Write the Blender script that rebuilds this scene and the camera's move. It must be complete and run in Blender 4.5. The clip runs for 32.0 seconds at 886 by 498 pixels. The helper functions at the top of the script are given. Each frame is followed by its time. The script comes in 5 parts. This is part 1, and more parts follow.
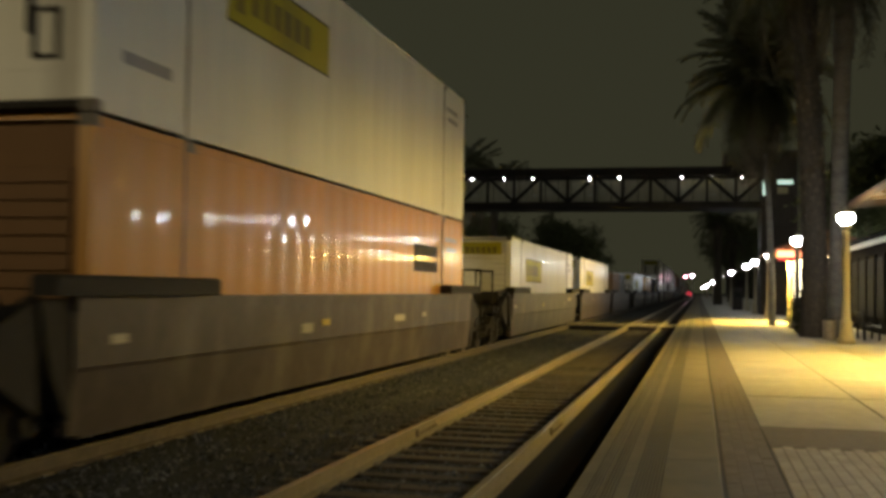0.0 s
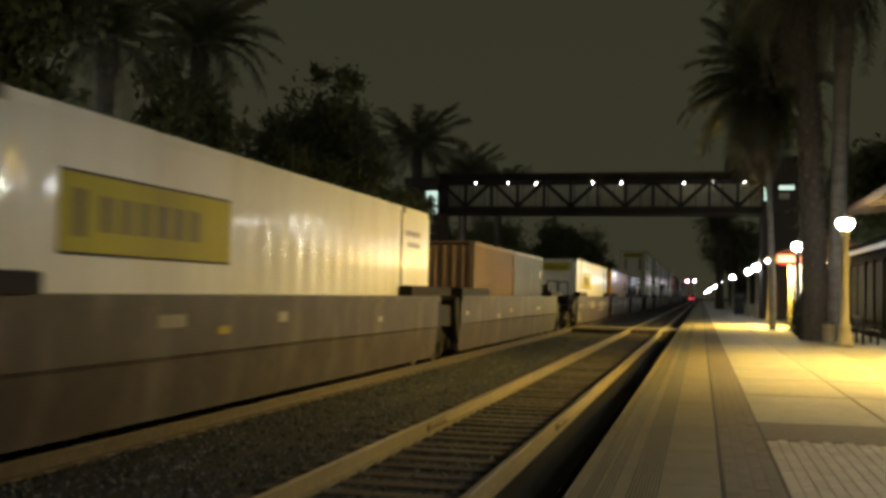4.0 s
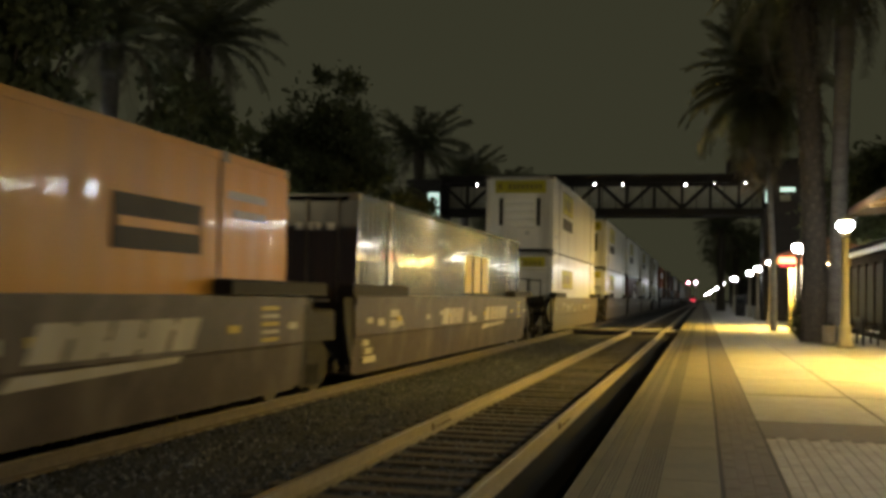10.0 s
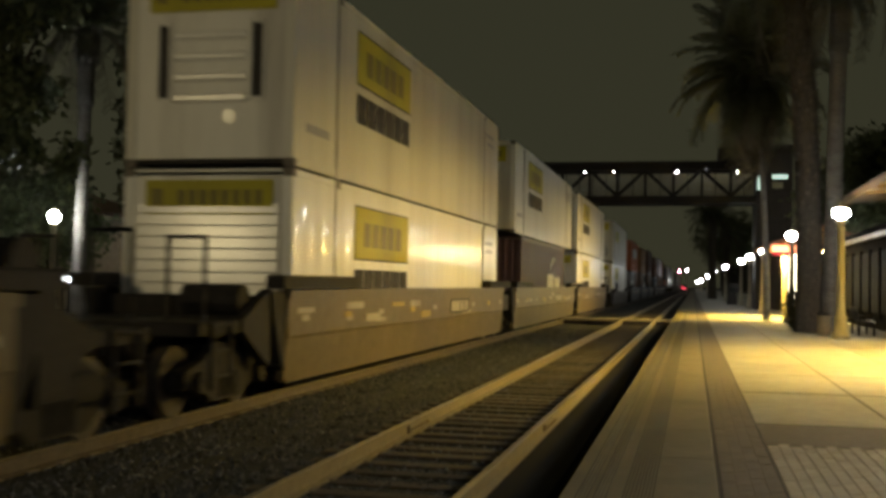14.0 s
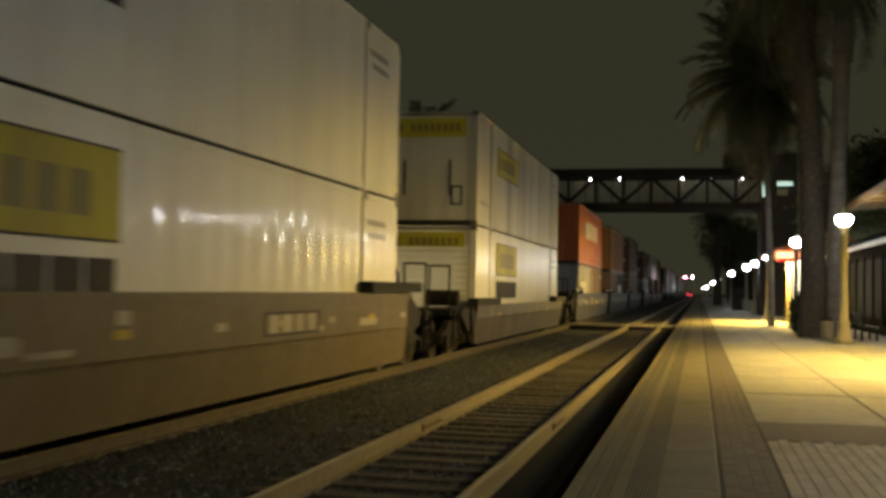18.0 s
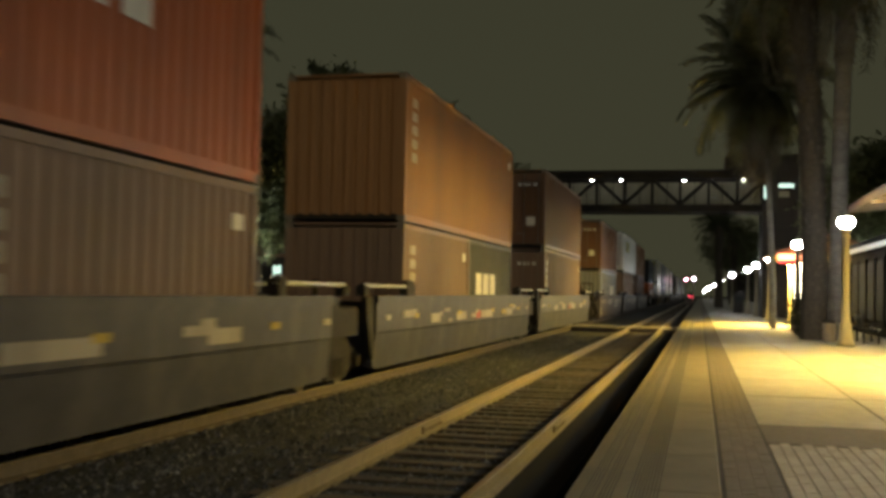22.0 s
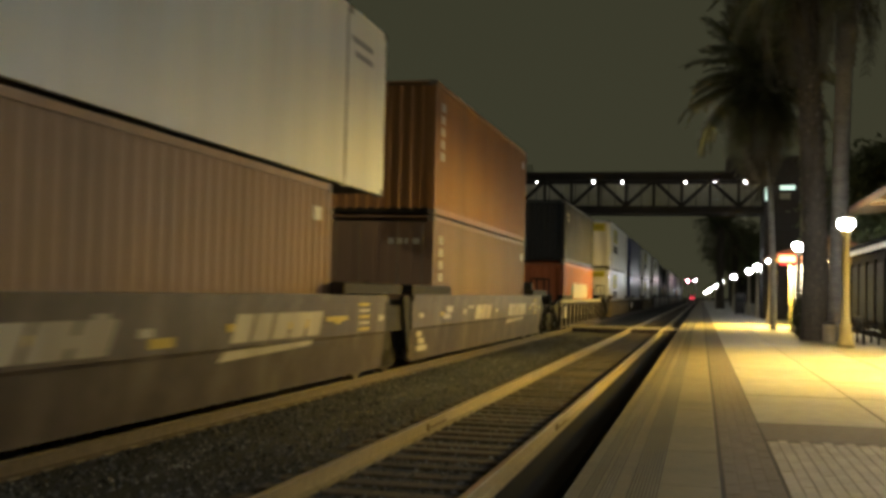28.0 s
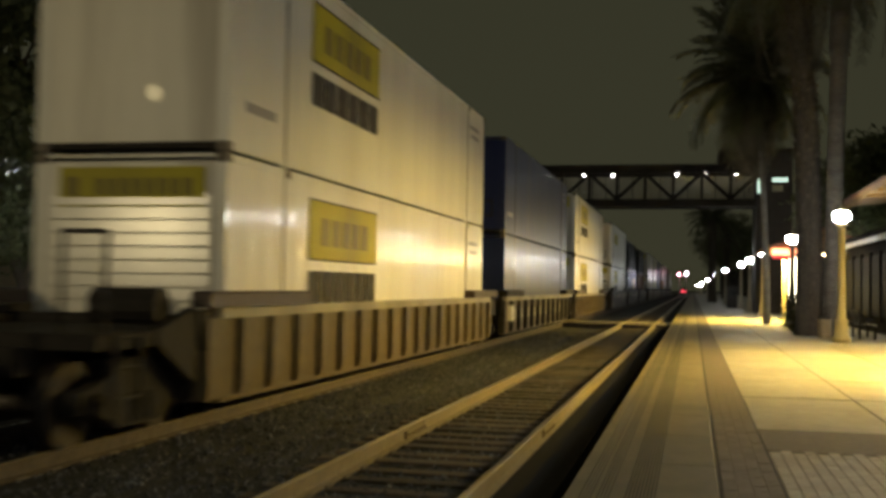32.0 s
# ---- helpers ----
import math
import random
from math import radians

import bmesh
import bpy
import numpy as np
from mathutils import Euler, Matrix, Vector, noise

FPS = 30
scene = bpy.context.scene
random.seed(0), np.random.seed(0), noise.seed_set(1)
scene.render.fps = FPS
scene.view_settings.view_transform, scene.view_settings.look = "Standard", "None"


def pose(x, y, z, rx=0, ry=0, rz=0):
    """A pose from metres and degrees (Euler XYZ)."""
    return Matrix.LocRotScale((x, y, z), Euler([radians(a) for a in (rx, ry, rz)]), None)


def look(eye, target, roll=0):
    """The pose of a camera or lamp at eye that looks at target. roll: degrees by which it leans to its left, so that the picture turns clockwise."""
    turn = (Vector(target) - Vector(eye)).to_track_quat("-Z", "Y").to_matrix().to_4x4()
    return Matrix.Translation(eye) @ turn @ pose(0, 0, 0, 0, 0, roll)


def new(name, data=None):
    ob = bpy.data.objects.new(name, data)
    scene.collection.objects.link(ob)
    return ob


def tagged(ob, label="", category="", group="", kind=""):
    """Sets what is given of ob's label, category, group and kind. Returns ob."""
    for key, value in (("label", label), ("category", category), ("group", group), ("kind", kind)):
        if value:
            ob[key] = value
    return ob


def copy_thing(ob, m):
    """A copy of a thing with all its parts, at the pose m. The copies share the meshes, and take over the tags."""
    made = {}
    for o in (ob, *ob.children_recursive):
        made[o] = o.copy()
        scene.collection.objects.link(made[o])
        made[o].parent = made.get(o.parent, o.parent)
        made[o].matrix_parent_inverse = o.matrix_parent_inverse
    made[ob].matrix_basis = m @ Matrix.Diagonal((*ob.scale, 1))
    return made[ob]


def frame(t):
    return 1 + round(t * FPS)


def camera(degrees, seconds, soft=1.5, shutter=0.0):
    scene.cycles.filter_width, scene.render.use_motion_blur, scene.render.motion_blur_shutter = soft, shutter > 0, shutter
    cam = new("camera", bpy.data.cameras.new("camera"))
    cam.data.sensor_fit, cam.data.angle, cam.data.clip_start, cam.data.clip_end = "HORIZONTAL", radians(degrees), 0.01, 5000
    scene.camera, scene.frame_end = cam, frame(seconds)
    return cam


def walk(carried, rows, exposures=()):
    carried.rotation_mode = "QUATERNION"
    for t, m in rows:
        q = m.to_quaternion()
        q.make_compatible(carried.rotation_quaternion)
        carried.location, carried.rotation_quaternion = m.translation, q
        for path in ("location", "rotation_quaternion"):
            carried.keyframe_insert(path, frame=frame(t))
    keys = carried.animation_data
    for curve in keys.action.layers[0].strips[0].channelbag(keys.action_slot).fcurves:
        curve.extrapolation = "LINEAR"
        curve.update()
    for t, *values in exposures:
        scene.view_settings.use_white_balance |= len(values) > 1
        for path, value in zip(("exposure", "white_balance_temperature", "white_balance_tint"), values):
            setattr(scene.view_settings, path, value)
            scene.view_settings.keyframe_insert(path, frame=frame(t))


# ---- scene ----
# One night shot: a double-stack freight train runs past a station platform.
# World: y runs along the tracks, x to the right, z = 0 on top of the rails.

# ---- camera ----
LENS = 44.63
PATH = [
    (0.0, -0.014, 0.289, 1.635, 13.340, 2.091, 0.818),
    (0.5, -0.006, 0.128, 1.625, 13.412, 2.223, 1.205),
    (1.0, -0.011, 0.222, 1.631, 13.081, 2.008, 1.045),
    (1.5, -0.004, 0.081, 1.622, 13.167, 1.984, 1.198),
    (2.0, 0.002, -0.041, 1.614, 13.258, 2.091, 1.096),
    (2.5, 0.004, -0.085, 1.612, 13.307, 2.120, 1.136),
    (3.0, 0.007, -0.148, 1.608, 13.347, 2.133, 1.245),
    (3.5, 0.010, -0.214, 1.604, 13.399, 2.213, 1.133),
    (5.5, 0.021, -0.455, 1.589, 13.516, 2.373, 1.046),
    (6.0, 0.018, -0.384, 1.593, 13.498, 2.329, 1.117),
    (6.5, 0.016, -0.344, 1.595, 13.456, 2.313, 1.110),
    (7.0, 0.016, -0.330, 1.596, 13.438, 2.294, 1.161),
    (7.5, 0.015, -0.323, 1.597, 13.429, 2.296, 1.152),
    (8.0, 0.016, -0.331, 1.596, 13.436, 2.277, 1.221),
    (8.5, 0.018, -0.382, 1.593, 13.471, 2.316, 1.165),
    (9.0, 0.020, -0.428, 1.590, 13.491, 2.304, 1.256),
    (9.5, 0.021, -0.455, 1.589, 13.513, 2.307, 1.262),
    (10.0, 0.023, -0.501, 1.586, 13.532, 2.366, 1.118),
    (10.5, 0.023, -0.485, 1.587, 13.510, 2.356, 1.171),
    (11.0, 0.022, -0.461, 1.588, 13.582, 2.293, 1.074),
    (11.5, 0.006, -0.116, 1.610, 13.309, 1.988, 1.083),
    (12.0, -0.015, 0.302, 1.636, 13.017, 1.643, 1.103),
    (12.5, -0.013, 0.277, 1.635, 13.266, 1.993, 0.999),
    (13.0, -0.019, 0.397, 1.642, 13.239, 2.046, 1.005),
    (13.5, -0.015, 0.300, 1.636, 12.946, 1.750, 1.032),
    (14.0, -0.021, 0.446, 1.646, 13.059, 1.770, 0.939),
    (14.5, 0.018, -0.383, 1.593, 13.494, 2.294, 1.080),
    (16.5, -0.009, 0.180, 1.628, 13.156, 2.150, 1.087),
    (17.0, -0.019, 0.401, 1.643, 12.989, 2.087, 0.967),
    (17.5, 0.008, -0.164, 1.607, 13.378, 2.275, 1.119),
    (18.0, 0.004, -0.080, 1.612, 13.353, 2.094, 1.035),
    (18.5, -0.009, 0.176, 1.628, 13.055, 1.635, 0.949),
    (19.0, -0.014, 0.295, 1.636, 13.102, 1.778, 0.933),
    (19.5, 0.021, -0.443, 1.589, 13.520, 2.349, 1.088),
    (20.0, -0.006, 0.123, 1.625, 13.154, 2.005, 1.198),
    (20.5, -0.005, 0.099, 1.623, 13.114, 2.005, 1.074),
    (21.0, -0.003, 0.066, 1.621, 13.121, 1.971, 1.172),
    (21.5, -0.001, 0.012, 1.618, 13.309, 2.099, 1.057),
    (22.0, 0.001, -0.011, 1.616, 13.419, 2.184, 1.086),
    (22.5, 0.001, -0.025, 1.615, 13.382, 2.245, 1.084),
    (23.0, -0.001, 0.025, 1.619, 13.288, 2.176, 1.197),
    (23.5, -0.002, 0.046, 1.620, 13.288, 2.164, 1.212),
    (24.0, 0.000, -0.005, 1.617, 13.357, 2.205, 1.164),
    (24.5, 0.000, -0.000, 1.617, 13.361, 2.168, 1.136),
    (25.0, -0.004, 0.081, 1.622, 13.331, 2.090, 1.095),
    (25.5, -0.008, 0.171, 1.628, 13.254, 1.948, 1.153),
    (27.5, 0.003, -0.062, 1.613, 13.337, 2.145, 1.073),
    (28.0, 0.012, -0.258, 1.601, 13.496, 2.231, 1.239),
    (28.5, -0.001, 0.013, 1.618, 13.425, 2.210, 1.144),
    (29.0, -0.004, 0.094, 1.623, 13.324, 2.154, 1.032),
    (29.5, -0.001, 0.030, 1.619, 13.242, 2.045, 1.189),
    (30.0, 0.006, -0.117, 1.610, 13.234, 2.038, 1.096),
    (30.5, 0.013, -0.272, 1.600, 13.376, 2.062, 1.224),
    (31.0, 0.007, -0.142, 1.608, 13.350, 2.108, 1.153),
    (31.5, 0.002, -0.048, 1.614, 13.282, 2.154, 0.963),
    (32.0, -0.029, 0.597, 1.655, 13.049, 1.936, 0.939),]


def aim(x, y, z, yaw, pitch, roll):
    a, b = radians(yaw), radians(pitch)
    eye = Vector((x, y, z))
    way = Vector((-math.sin(a) * math.cos(b), math.cos(a) * math.cos(b), math.sin(b)))
    return look(eye, eye + way, roll)


cam = camera(LENS, 32.0, soft=3.6, shutter=0.5)
EXPOSURES = [(0, -0.14), (1, 0.02), (2, 0.12), (3, 0.02), (5.5, 0.3), (6, 0.36), (7, 0.3), (8, -0.12), (9, -0.03), (10, 0.08), (11, 0.3), (12, 0.18), (13, -0.22), (14, -0.12),
             (17, 0.05), (18, -0.18), (19, -0.15), (20, -0.17), (21, 0.3), (23, 0.32), (25, 0.36), (28, 0.3), (29, 0.38), (30, 0.43), (31, 0.32), (32, 0.05)]
walk(cam, [(row[0], aim(*row[1:])) for row in PATH], EXPOSURES)

# ---- world and lights ----
world = bpy.data.worlds.new("night_sky")
scene.world = world
world.use_nodes = True
wn = world.node_tree.nodes
wl = world.node_tree.links
wn["Background"].inputs[1].default_value = 1.0
w_co = wn.new("ShaderNodeTexCoord")
w_sep = wn.new("ShaderNodeSeparateXYZ")
w_ramp = wn.new("ShaderNodeValToRGB")
w_ramp.color_ramp.elements[0].position = 0.0
w_ramp.color_ramp.elements[0].color = (0.037, 0.0360, 0.0205, 1)
w_ramp.color_ramp.elements[1].position = 0.55
w_ramp.color_ramp.elements[1].color = (0.030, 0.0300, 0.0170, 1)
wl.new(w_co.outputs["Generated"], w_sep.inputs[0])
wl.new(w_sep.outputs[2], w_ramp.inputs[0])
wl.new(w_ramp.outputs[0], wn["Background"].inputs[0])

SODIUM = (1.0, 0.68, 0.125)
GLOBE = (0.96, 1.0, 0.97)


def area_lamp(name, eye, target, power, colour, sx, sy, spread=180):
    d = bpy.data.lights.new(name, "AREA")
    d.energy, d.color, d.shape, d.size, d.size_y = power, colour, "RECTANGLE", sx, sy
    d.spread = radians(spread)
    ob = new(name, d)
    ob.matrix_world = look(eye, target)
    return ob


def point_lamp(name, eye, power, colour, radius):
    d = bpy.data.lights.new(name, "POINT")
    d.energy, d.color, d.shadow_soft_size = power, colour, radius
    ob = new(name, d)
    ob.location = eye
    return ob


# sodium fixtures under the long station canopy and under the shelter further along
# those at -6, 8.5 and 31 are unseen fill lamps added to brighten the paving
CANOPY_LAMPS = [(6.2, -6.0), (6.2, 8.5), (6.2, 20.0), (6.2, 25.0), (6.2, 31.0)]
for lx, ly in CANOPY_LAMPS:
    area_lamp("canopy_lamp", (lx, ly, 4.5), (lx - 3.0, ly, 0), {8.5: 80, -6.0: 90, 31.0: 350}.get(ly, 1750), SODIUM, 0.4, 0.8, 132 if ly > 10 else 110)
for ly in (52.0, 57.0):
    area_lamp("shelter_lamp", (4.4, ly, 3.25), (3.2, ly, 0), 1700, SODIUM, 0.4, 0.8)

# tall yard lamp on the far side, behind the camera
YARD = (-15.3, -4.0, 6.6)
point_lamp("yard_lamp_light", (YARD[0], YARD[1], YARD[2] - 0.3), 1950, (1.0, 0.80, 0.42), 0.3)

# globe lamps: (x, y, height of globe)
RIGHT_GLOBES = [(4.15, -5.5, 3.85), (4.15, 7.5, 3.85), (4.15, 20.5, 3.85), (4.15, 33.5, 3.85), (3.9, 46.5, 3.78), (3.86, 64.5, 3.78), (3.8, 78.0, 3.76), (3.76, 90.5, 3.75),
                (3.3, 117.5, 3.75), (3.0, 160.0, 3.75), (2.7, 215.0, 3.6), (2.3, 300.0, 3.4), (2.2, 330.0, 3.3), (1.5, 400.0, 3.1)]
# lamps of the car park behind the shelter
PARK_GLOBES = [(8.9, 57.5, 3.9), (8.9, 61.0, 3.95), (8.9, 65.5, 4.1)]
LEFT_GLOBES = [(-21.3, 33.3, 3.67), (-20.9, 47.5, 3.6), (-21.0, 59.7, 3.2), (-25.0, 70.5, 3.9), (-21.0, 78.8, 3.58)]

# ---- materials ----


def shader(name):
    m = bpy.data.materials.new(name)
    m.use_nodes = True
    return m, m.node_tree.nodes, m.node_tree.links, m.node_tree.nodes["Principled BSDF"]


def surface(name, c1, c2, scale=6.0, rough=0.6, rough2=None, metal=0.0, bump=0.15, bump_scale=None, streak=1.0, dirt=None, dirt_scale=0.7, dirt_amount=0.5, vary=0.0, spec=0.5, island=False):
    """A worn surface: fine grain between two colours, large stains, small relief."""
    m, n, l, b = shader(name)
    co = n.new("ShaderNodeTexCoord")
    mp = n.new("ShaderNodeMapping")
    mp.inputs["Scale"].default_value = (1, 1, streak)
    l.new(co.outputs["Object"], mp.inputs[0])
    n1 = n.new("ShaderNodeTexNoise")
    n1.inputs["Scale"].default_value, n1.inputs["Detail"].default_value, n1.inputs["Roughness"].default_value = scale, 6, 0.65
    l.new(mp.outputs[0], n1.inputs[0])
    mix = n.new("ShaderNodeMix")
    mix.data_type = "RGBA"
    mix.inputs[6].default_value, mix.inputs[7].default_value = (*c1, 1), (*c2, 1)
    r1 = n.new("ShaderNodeValToRGB")
    r1.color_ramp.elements[0].position, r1.color_ramp.elements[1].position = 0.32, 0.68
    l.new(n1.outputs[0], r1.inputs[0])
    l.new(r1.outputs[0], mix.inputs[0])
    last = mix.outputs[2]
    if dirt:
        n2 = n.new("ShaderNodeTexNoise")
        n2.inputs["Scale"].default_value, n2.inputs["Detail"].default_value = dirt_scale, 8
        l.new(mp.outputs[0], n2.inputs[0])
        r2 = n.new("ShaderNodeValToRGB")
        r2.color_ramp.elements[0].position, r2.color_ramp.elements[1].position = 0.48, 0.72
        r2.color_ramp.elements[1].color = (dirt_amount, dirt_amount, dirt_amount, 1)
        l.new(n2.outputs[0], r2.inputs[0])
        mix2 = n.new("ShaderNodeMix")
        mix2.data_type = "RGBA"
        mix2.inputs[7].default_value = (*dirt, 1)
        l.new(r2.outputs[0], mix2.inputs[0])
        l.new(last, mix2.inputs[6])
        last = mix2.outputs[2]
    if vary:
        src = n.new("ShaderNodeNewGeometry").outputs["Random Per Island"] if island else n.new("ShaderNodeObjectInfo").outputs["Random"]
        hsv = n.new("ShaderNodeHueSaturation")
        mr = n.new("ShaderNodeMapRange")
        mr.inputs[3].default_value, mr.inputs[4].default_value = 1 - vary, 1 + vary
        l.new(src, mr.inputs[0])
        l.new(mr.outputs[0], hsv.inputs["Value"])
        l.new(last, hsv.inputs["Color"])
        last = hsv.outputs[0]
    l.new(last, b.inputs["Base Color"])
    if rough2 is not None:
        rr = n.new("ShaderNodeMapRange")
        rr.inputs[3].default_value, rr.inputs[4].default_value = rough, rough2
        l.new(n1.outputs[0], rr.inputs[0])
        l.new(rr.outputs[0], b.inputs["Roughness"])
    else:
        b.inputs["Roughness"].default_value = rough
    b.inputs["Metallic"].default_value = metal
    b.inputs["Specular IOR Level"].default_value = spec
    if bump:
        bp = n.new("ShaderNodeBump")
        bp.inputs["Strength"].default_value, bp.inputs["Distance"].default_value = bump, 0.02
        n3 = n.new("ShaderNodeTexNoise")
        n3.inputs["Scale"].default_value, n3.inputs["Detail"].default_value = bump_scale or scale * 3, 5
        l.new(co.outputs["Object"], n3.inputs[0])
        l.new(n3.outputs[0], bp.inputs["Height"])
        l.new(bp.outputs[0], b.inputs["Normal"])
    return m


def glow(name, colour, strength):
    m, n, l, b = shader(name)
    b.inputs["Base Color"].default_value = (*colour, 1)
    b.inputs["Emission Color"].default_value = (*colour, 1)
    b.inputs["Emission Strength"].default_value = strength
    return m


def paint(name, c, rough=0.3, dirt=(0.10, 0.08, 0.06), dirt_amount=0.45, coat=0.0, coat_rough=0.06):
    """Painted sheet metal with upright rain streaks and grime."""
    c2 = tuple(v * 0.9 for v in c)
    m = surface(name, c, c2, scale=2.2, rough=rough, rough2=rough + 0.08, bump=0.0 if coat else 0.03, bump_scale=3, streak=0.12, dirt=dirt, dirt_scale=0.8, dirt_amount=dirt_amount, spec=0.25)
    b = m.node_tree.nodes["Principled BSDF"]
    if coat:
        # pressed sheet that bulges slightly between its upright seams
        n, l = m.node_tree.nodes, m.node_tree.links
        b.inputs["Coat Weight"].default_value, b.inputs["Coat Roughness"].default_value = coat, coat_rough
        co, mp, nz, bp = n.new("ShaderNodeTexCoord"), n.new("ShaderNodeMapping"), n.new("ShaderNodeTexNoise"), n.new("ShaderNodeBump")
        mp.inputs["Scale"].default_value = (1, 1, 0.08)
        nz.inputs["Scale"].default_value, nz.inputs["Detail"].default_value = 4.5, 2
        bp.inputs["Strength"].default_value, bp.inputs["Distance"].default_value = 0.3, 0.006
        l.new(co.outputs["Object"], mp.inputs[0])
        l.new(mp.outputs[0], nz.inputs[0])
        l.new(nz.outputs[0], bp.inputs["Height"])
        l.new(bp.outputs[0], b.inputs["Normal"])
        l.new(bp.outputs[0], b.inputs["Coat Normal"])
    return m


M = {}
M["white"] = paint("white_container_paint", (0.78, 0.765, 0.70), 0.34, (0.34, 0.30, 0.22), dirt_amount=0.25, coat=0.28, coat_rough=0.09)
M["louvre_white"] = surface("glossy_white_louvre_paint", (0.70, 0.68, 0.62), (0.76, 0.74, 0.68), 3, 0.2, 0.26, bump=0.02, dirt=(0.4, 0.36, 0.28), dirt_scale=1.5, dirt_amount=0.4, spec=0.6)
M["white_end"] = surface("white_end_wall_paint", (0.68, 0.655, 0.58), (0.76, 0.735, 0.66), 2.5, 0.4, 0.5, bump=0.05, bump_scale=4, streak=0.15, dirt=(0.16, 0.13, 0.09), dirt_scale=0.9, dirt_amount=0.65, spec=0.4)
# container orange darkened for the shaded end wall, with grime on top
M["orange_end_shaded"] = paint("shaded_orange_end_paint", (0.17, 0.08, 0.024), 0.55, dirt_amount=0.7)
M["dirty_white"] = paint("dirty_white_paint", (0.52, 0.50, 0.42), 0.4, dirt_amount=0.75)
M["orange"] = paint("orange_container_paint", (0.52, 0.235, 0.028), 0.34, dirt_amount=0.3, coat=0.3)
M["grimy_white"] = paint("grimy_white_container_paint", (0.60, 0.575, 0.485), 0.36, (0.26, 0.22, 0.15), 0.45, coat=0.25, coat_rough=0.14)
M["red"] = paint("red_container_paint", (0.42, 0.118, 0.04), 0.42)
M["brown"] = paint("brown_container_paint", (0.14, 0.070, 0.038), 0.45)
M["rust"] = paint("rust_orange_container_paint", (0.28, 0.135, 0.05), 0.45)
M["tan"] = paint("faded_tan_container_paint", (0.31, 0.20, 0.125), 0.45)
M["pink"] = paint("faded_brown_container_paint", (0.205, 0.132, 0.096), 0.48)
M["grey"] = paint("grey_container_paint", (0.32, 0.31, 0.32), 0.4)
M["silver"] = paint("silver_container_paint", (0.185, 0.195, 0.21), 0.36)
M["navy"] = paint("navy_container_paint", (0.038, 0.046, 0.062), 0.2, coat=0.35)
M["blue"] = paint("blue_container_paint", (0.022, 0.033, 0.115), 0.32, coat=0.25)
M["black"] = paint("charcoal_container_paint", (0.019, 0.021, 0.024), 0.45)
M["plum"] = paint("plum_container_paint", (0.09, 0.05, 0.06), 0.42)
M["green"] = paint("dark_green_container_paint", (0.046, 0.05, 0.034), 0.5)
M["sign_yellow"] = paint("yellow_sign_paint", (0.44, 0.385, 0.02), 0.5, dirt_amount=0.35)
M["sign_dark"] = paint("dark_sign_paint", (0.035, 0.031, 0.027), 0.6, dirt_amount=0.2)
M["sign_ink"] = paint("faded_sign_ink", (0.22, 0.185, 0.03), 0.45, dirt_amount=0.5)
M["slate"] = paint("slate_grey_container_paint", (0.165, 0.18, 0.195), 0.35)
M["stencil"] = paint("worn_white_stencil", (0.40, 0.36, 0.28), 0.5, dirt_amount=0.6)
M["letter_white"] = paint("white_lettering", (0.72, 0.70, 0.62), 0.5, dirt_amount=0.3)
M["letter_teal"] = paint("teal_lettering", (0.05, 0.22, 0.20), 0.5)
M["letter_gold"] = paint("gold_lettering", (0.42, 0.30, 0.025), 0.4, dirt_amount=0.35)
M["letter_red"] = paint("red_lettering", (0.45, 0.05, 0.05), 0.5)


def railcar(name, c, dust, amount):
    """Worn railcar paint: speckled grime and cloudy dust."""
    return surface(name, c, tuple(v * 0.62 for v in c), scale=11, rough=0.42, rough2=0.6, bump=0.08, bump_scale=9, streak=0.55, dirt=dust, dirt_scale=1.5, dirt_amount=amount, spec=0.3)


M["car_brown"] = railcar("brown_railcar_paint", (0.054, 0.038, 0.030), (0.125, 0.102, 0.078), 0.75)
M["car_yellow"] = railcar("yellow_railcar_paint", (0.145, 0.110, 0.055), (0.155, 0.118, 0.07), 0.6)
M["car_grey"] = railcar("grey_railcar_paint", (0.045, 0.045, 0.053), (0.10, 0.094, 0.088), 0.65)
M["car_dark"] = railcar("dark_railcar_paint", (0.085, 0.060, 0.049), (0.05, 0.043, 0.037), 0.6)
M["steel_black"] = surface("grimy_black_steel", (0.012, 0.011, 0.010), (0.026, 0.021, 0.018), 9, 0.7, bump=0.3, spec=0.25)
M["wheel"] = surface("worn_wheel_steel", (0.035, 0.029, 0.024), (0.07, 0.058, 0.048), 5, 0.5, metal=0.3, bump=0.1)
M["cast"] = surface("cast_steel_corner", (0.10, 0.085, 0.07), (0.16, 0.13, 0.10), 12, 0.6, bump=0.2)
M["galv"] = surface("galvanised_steel", (0.42, 0.42, 0.40), (0.55, 0.55, 0.52), 8, 0.4, metal=0.5, bump=0.05)
M["rail"] = surface("worn_rail_steel", (0.18, 0.148, 0.09), (0.26, 0.21, 0.13), 7, 0.5, metal=0.3, bump=0.1)
M["rail_rusty"] = surface("rusty_rail_steel", (0.06, 0.047, 0.034), (0.10, 0.078, 0.055), 7, 0.8, bump=0.2)
# gravel with the platform's shade put into its near-black colour
M["shade_gravel"] = surface("shade_black_gravel", (0.004, 0.004, 0.004), (0.015, 0.014, 0.013), 24, 0.95, bump=1.0, bump_scale=40, spec=0.15)
M["rail_head"] = surface("polished_rail_head", (0.42, 0.36, 0.27), (0.5, 0.44, 0.34), 5, 0.32, metal=0.8, bump=0.03)
M["tie"] = surface("weathered_timber", (0.04, 0.033, 0.026), (0.09, 0.072, 0.054), 9, 0.85, bump=0.5, streak=1.0, vary=0.35)
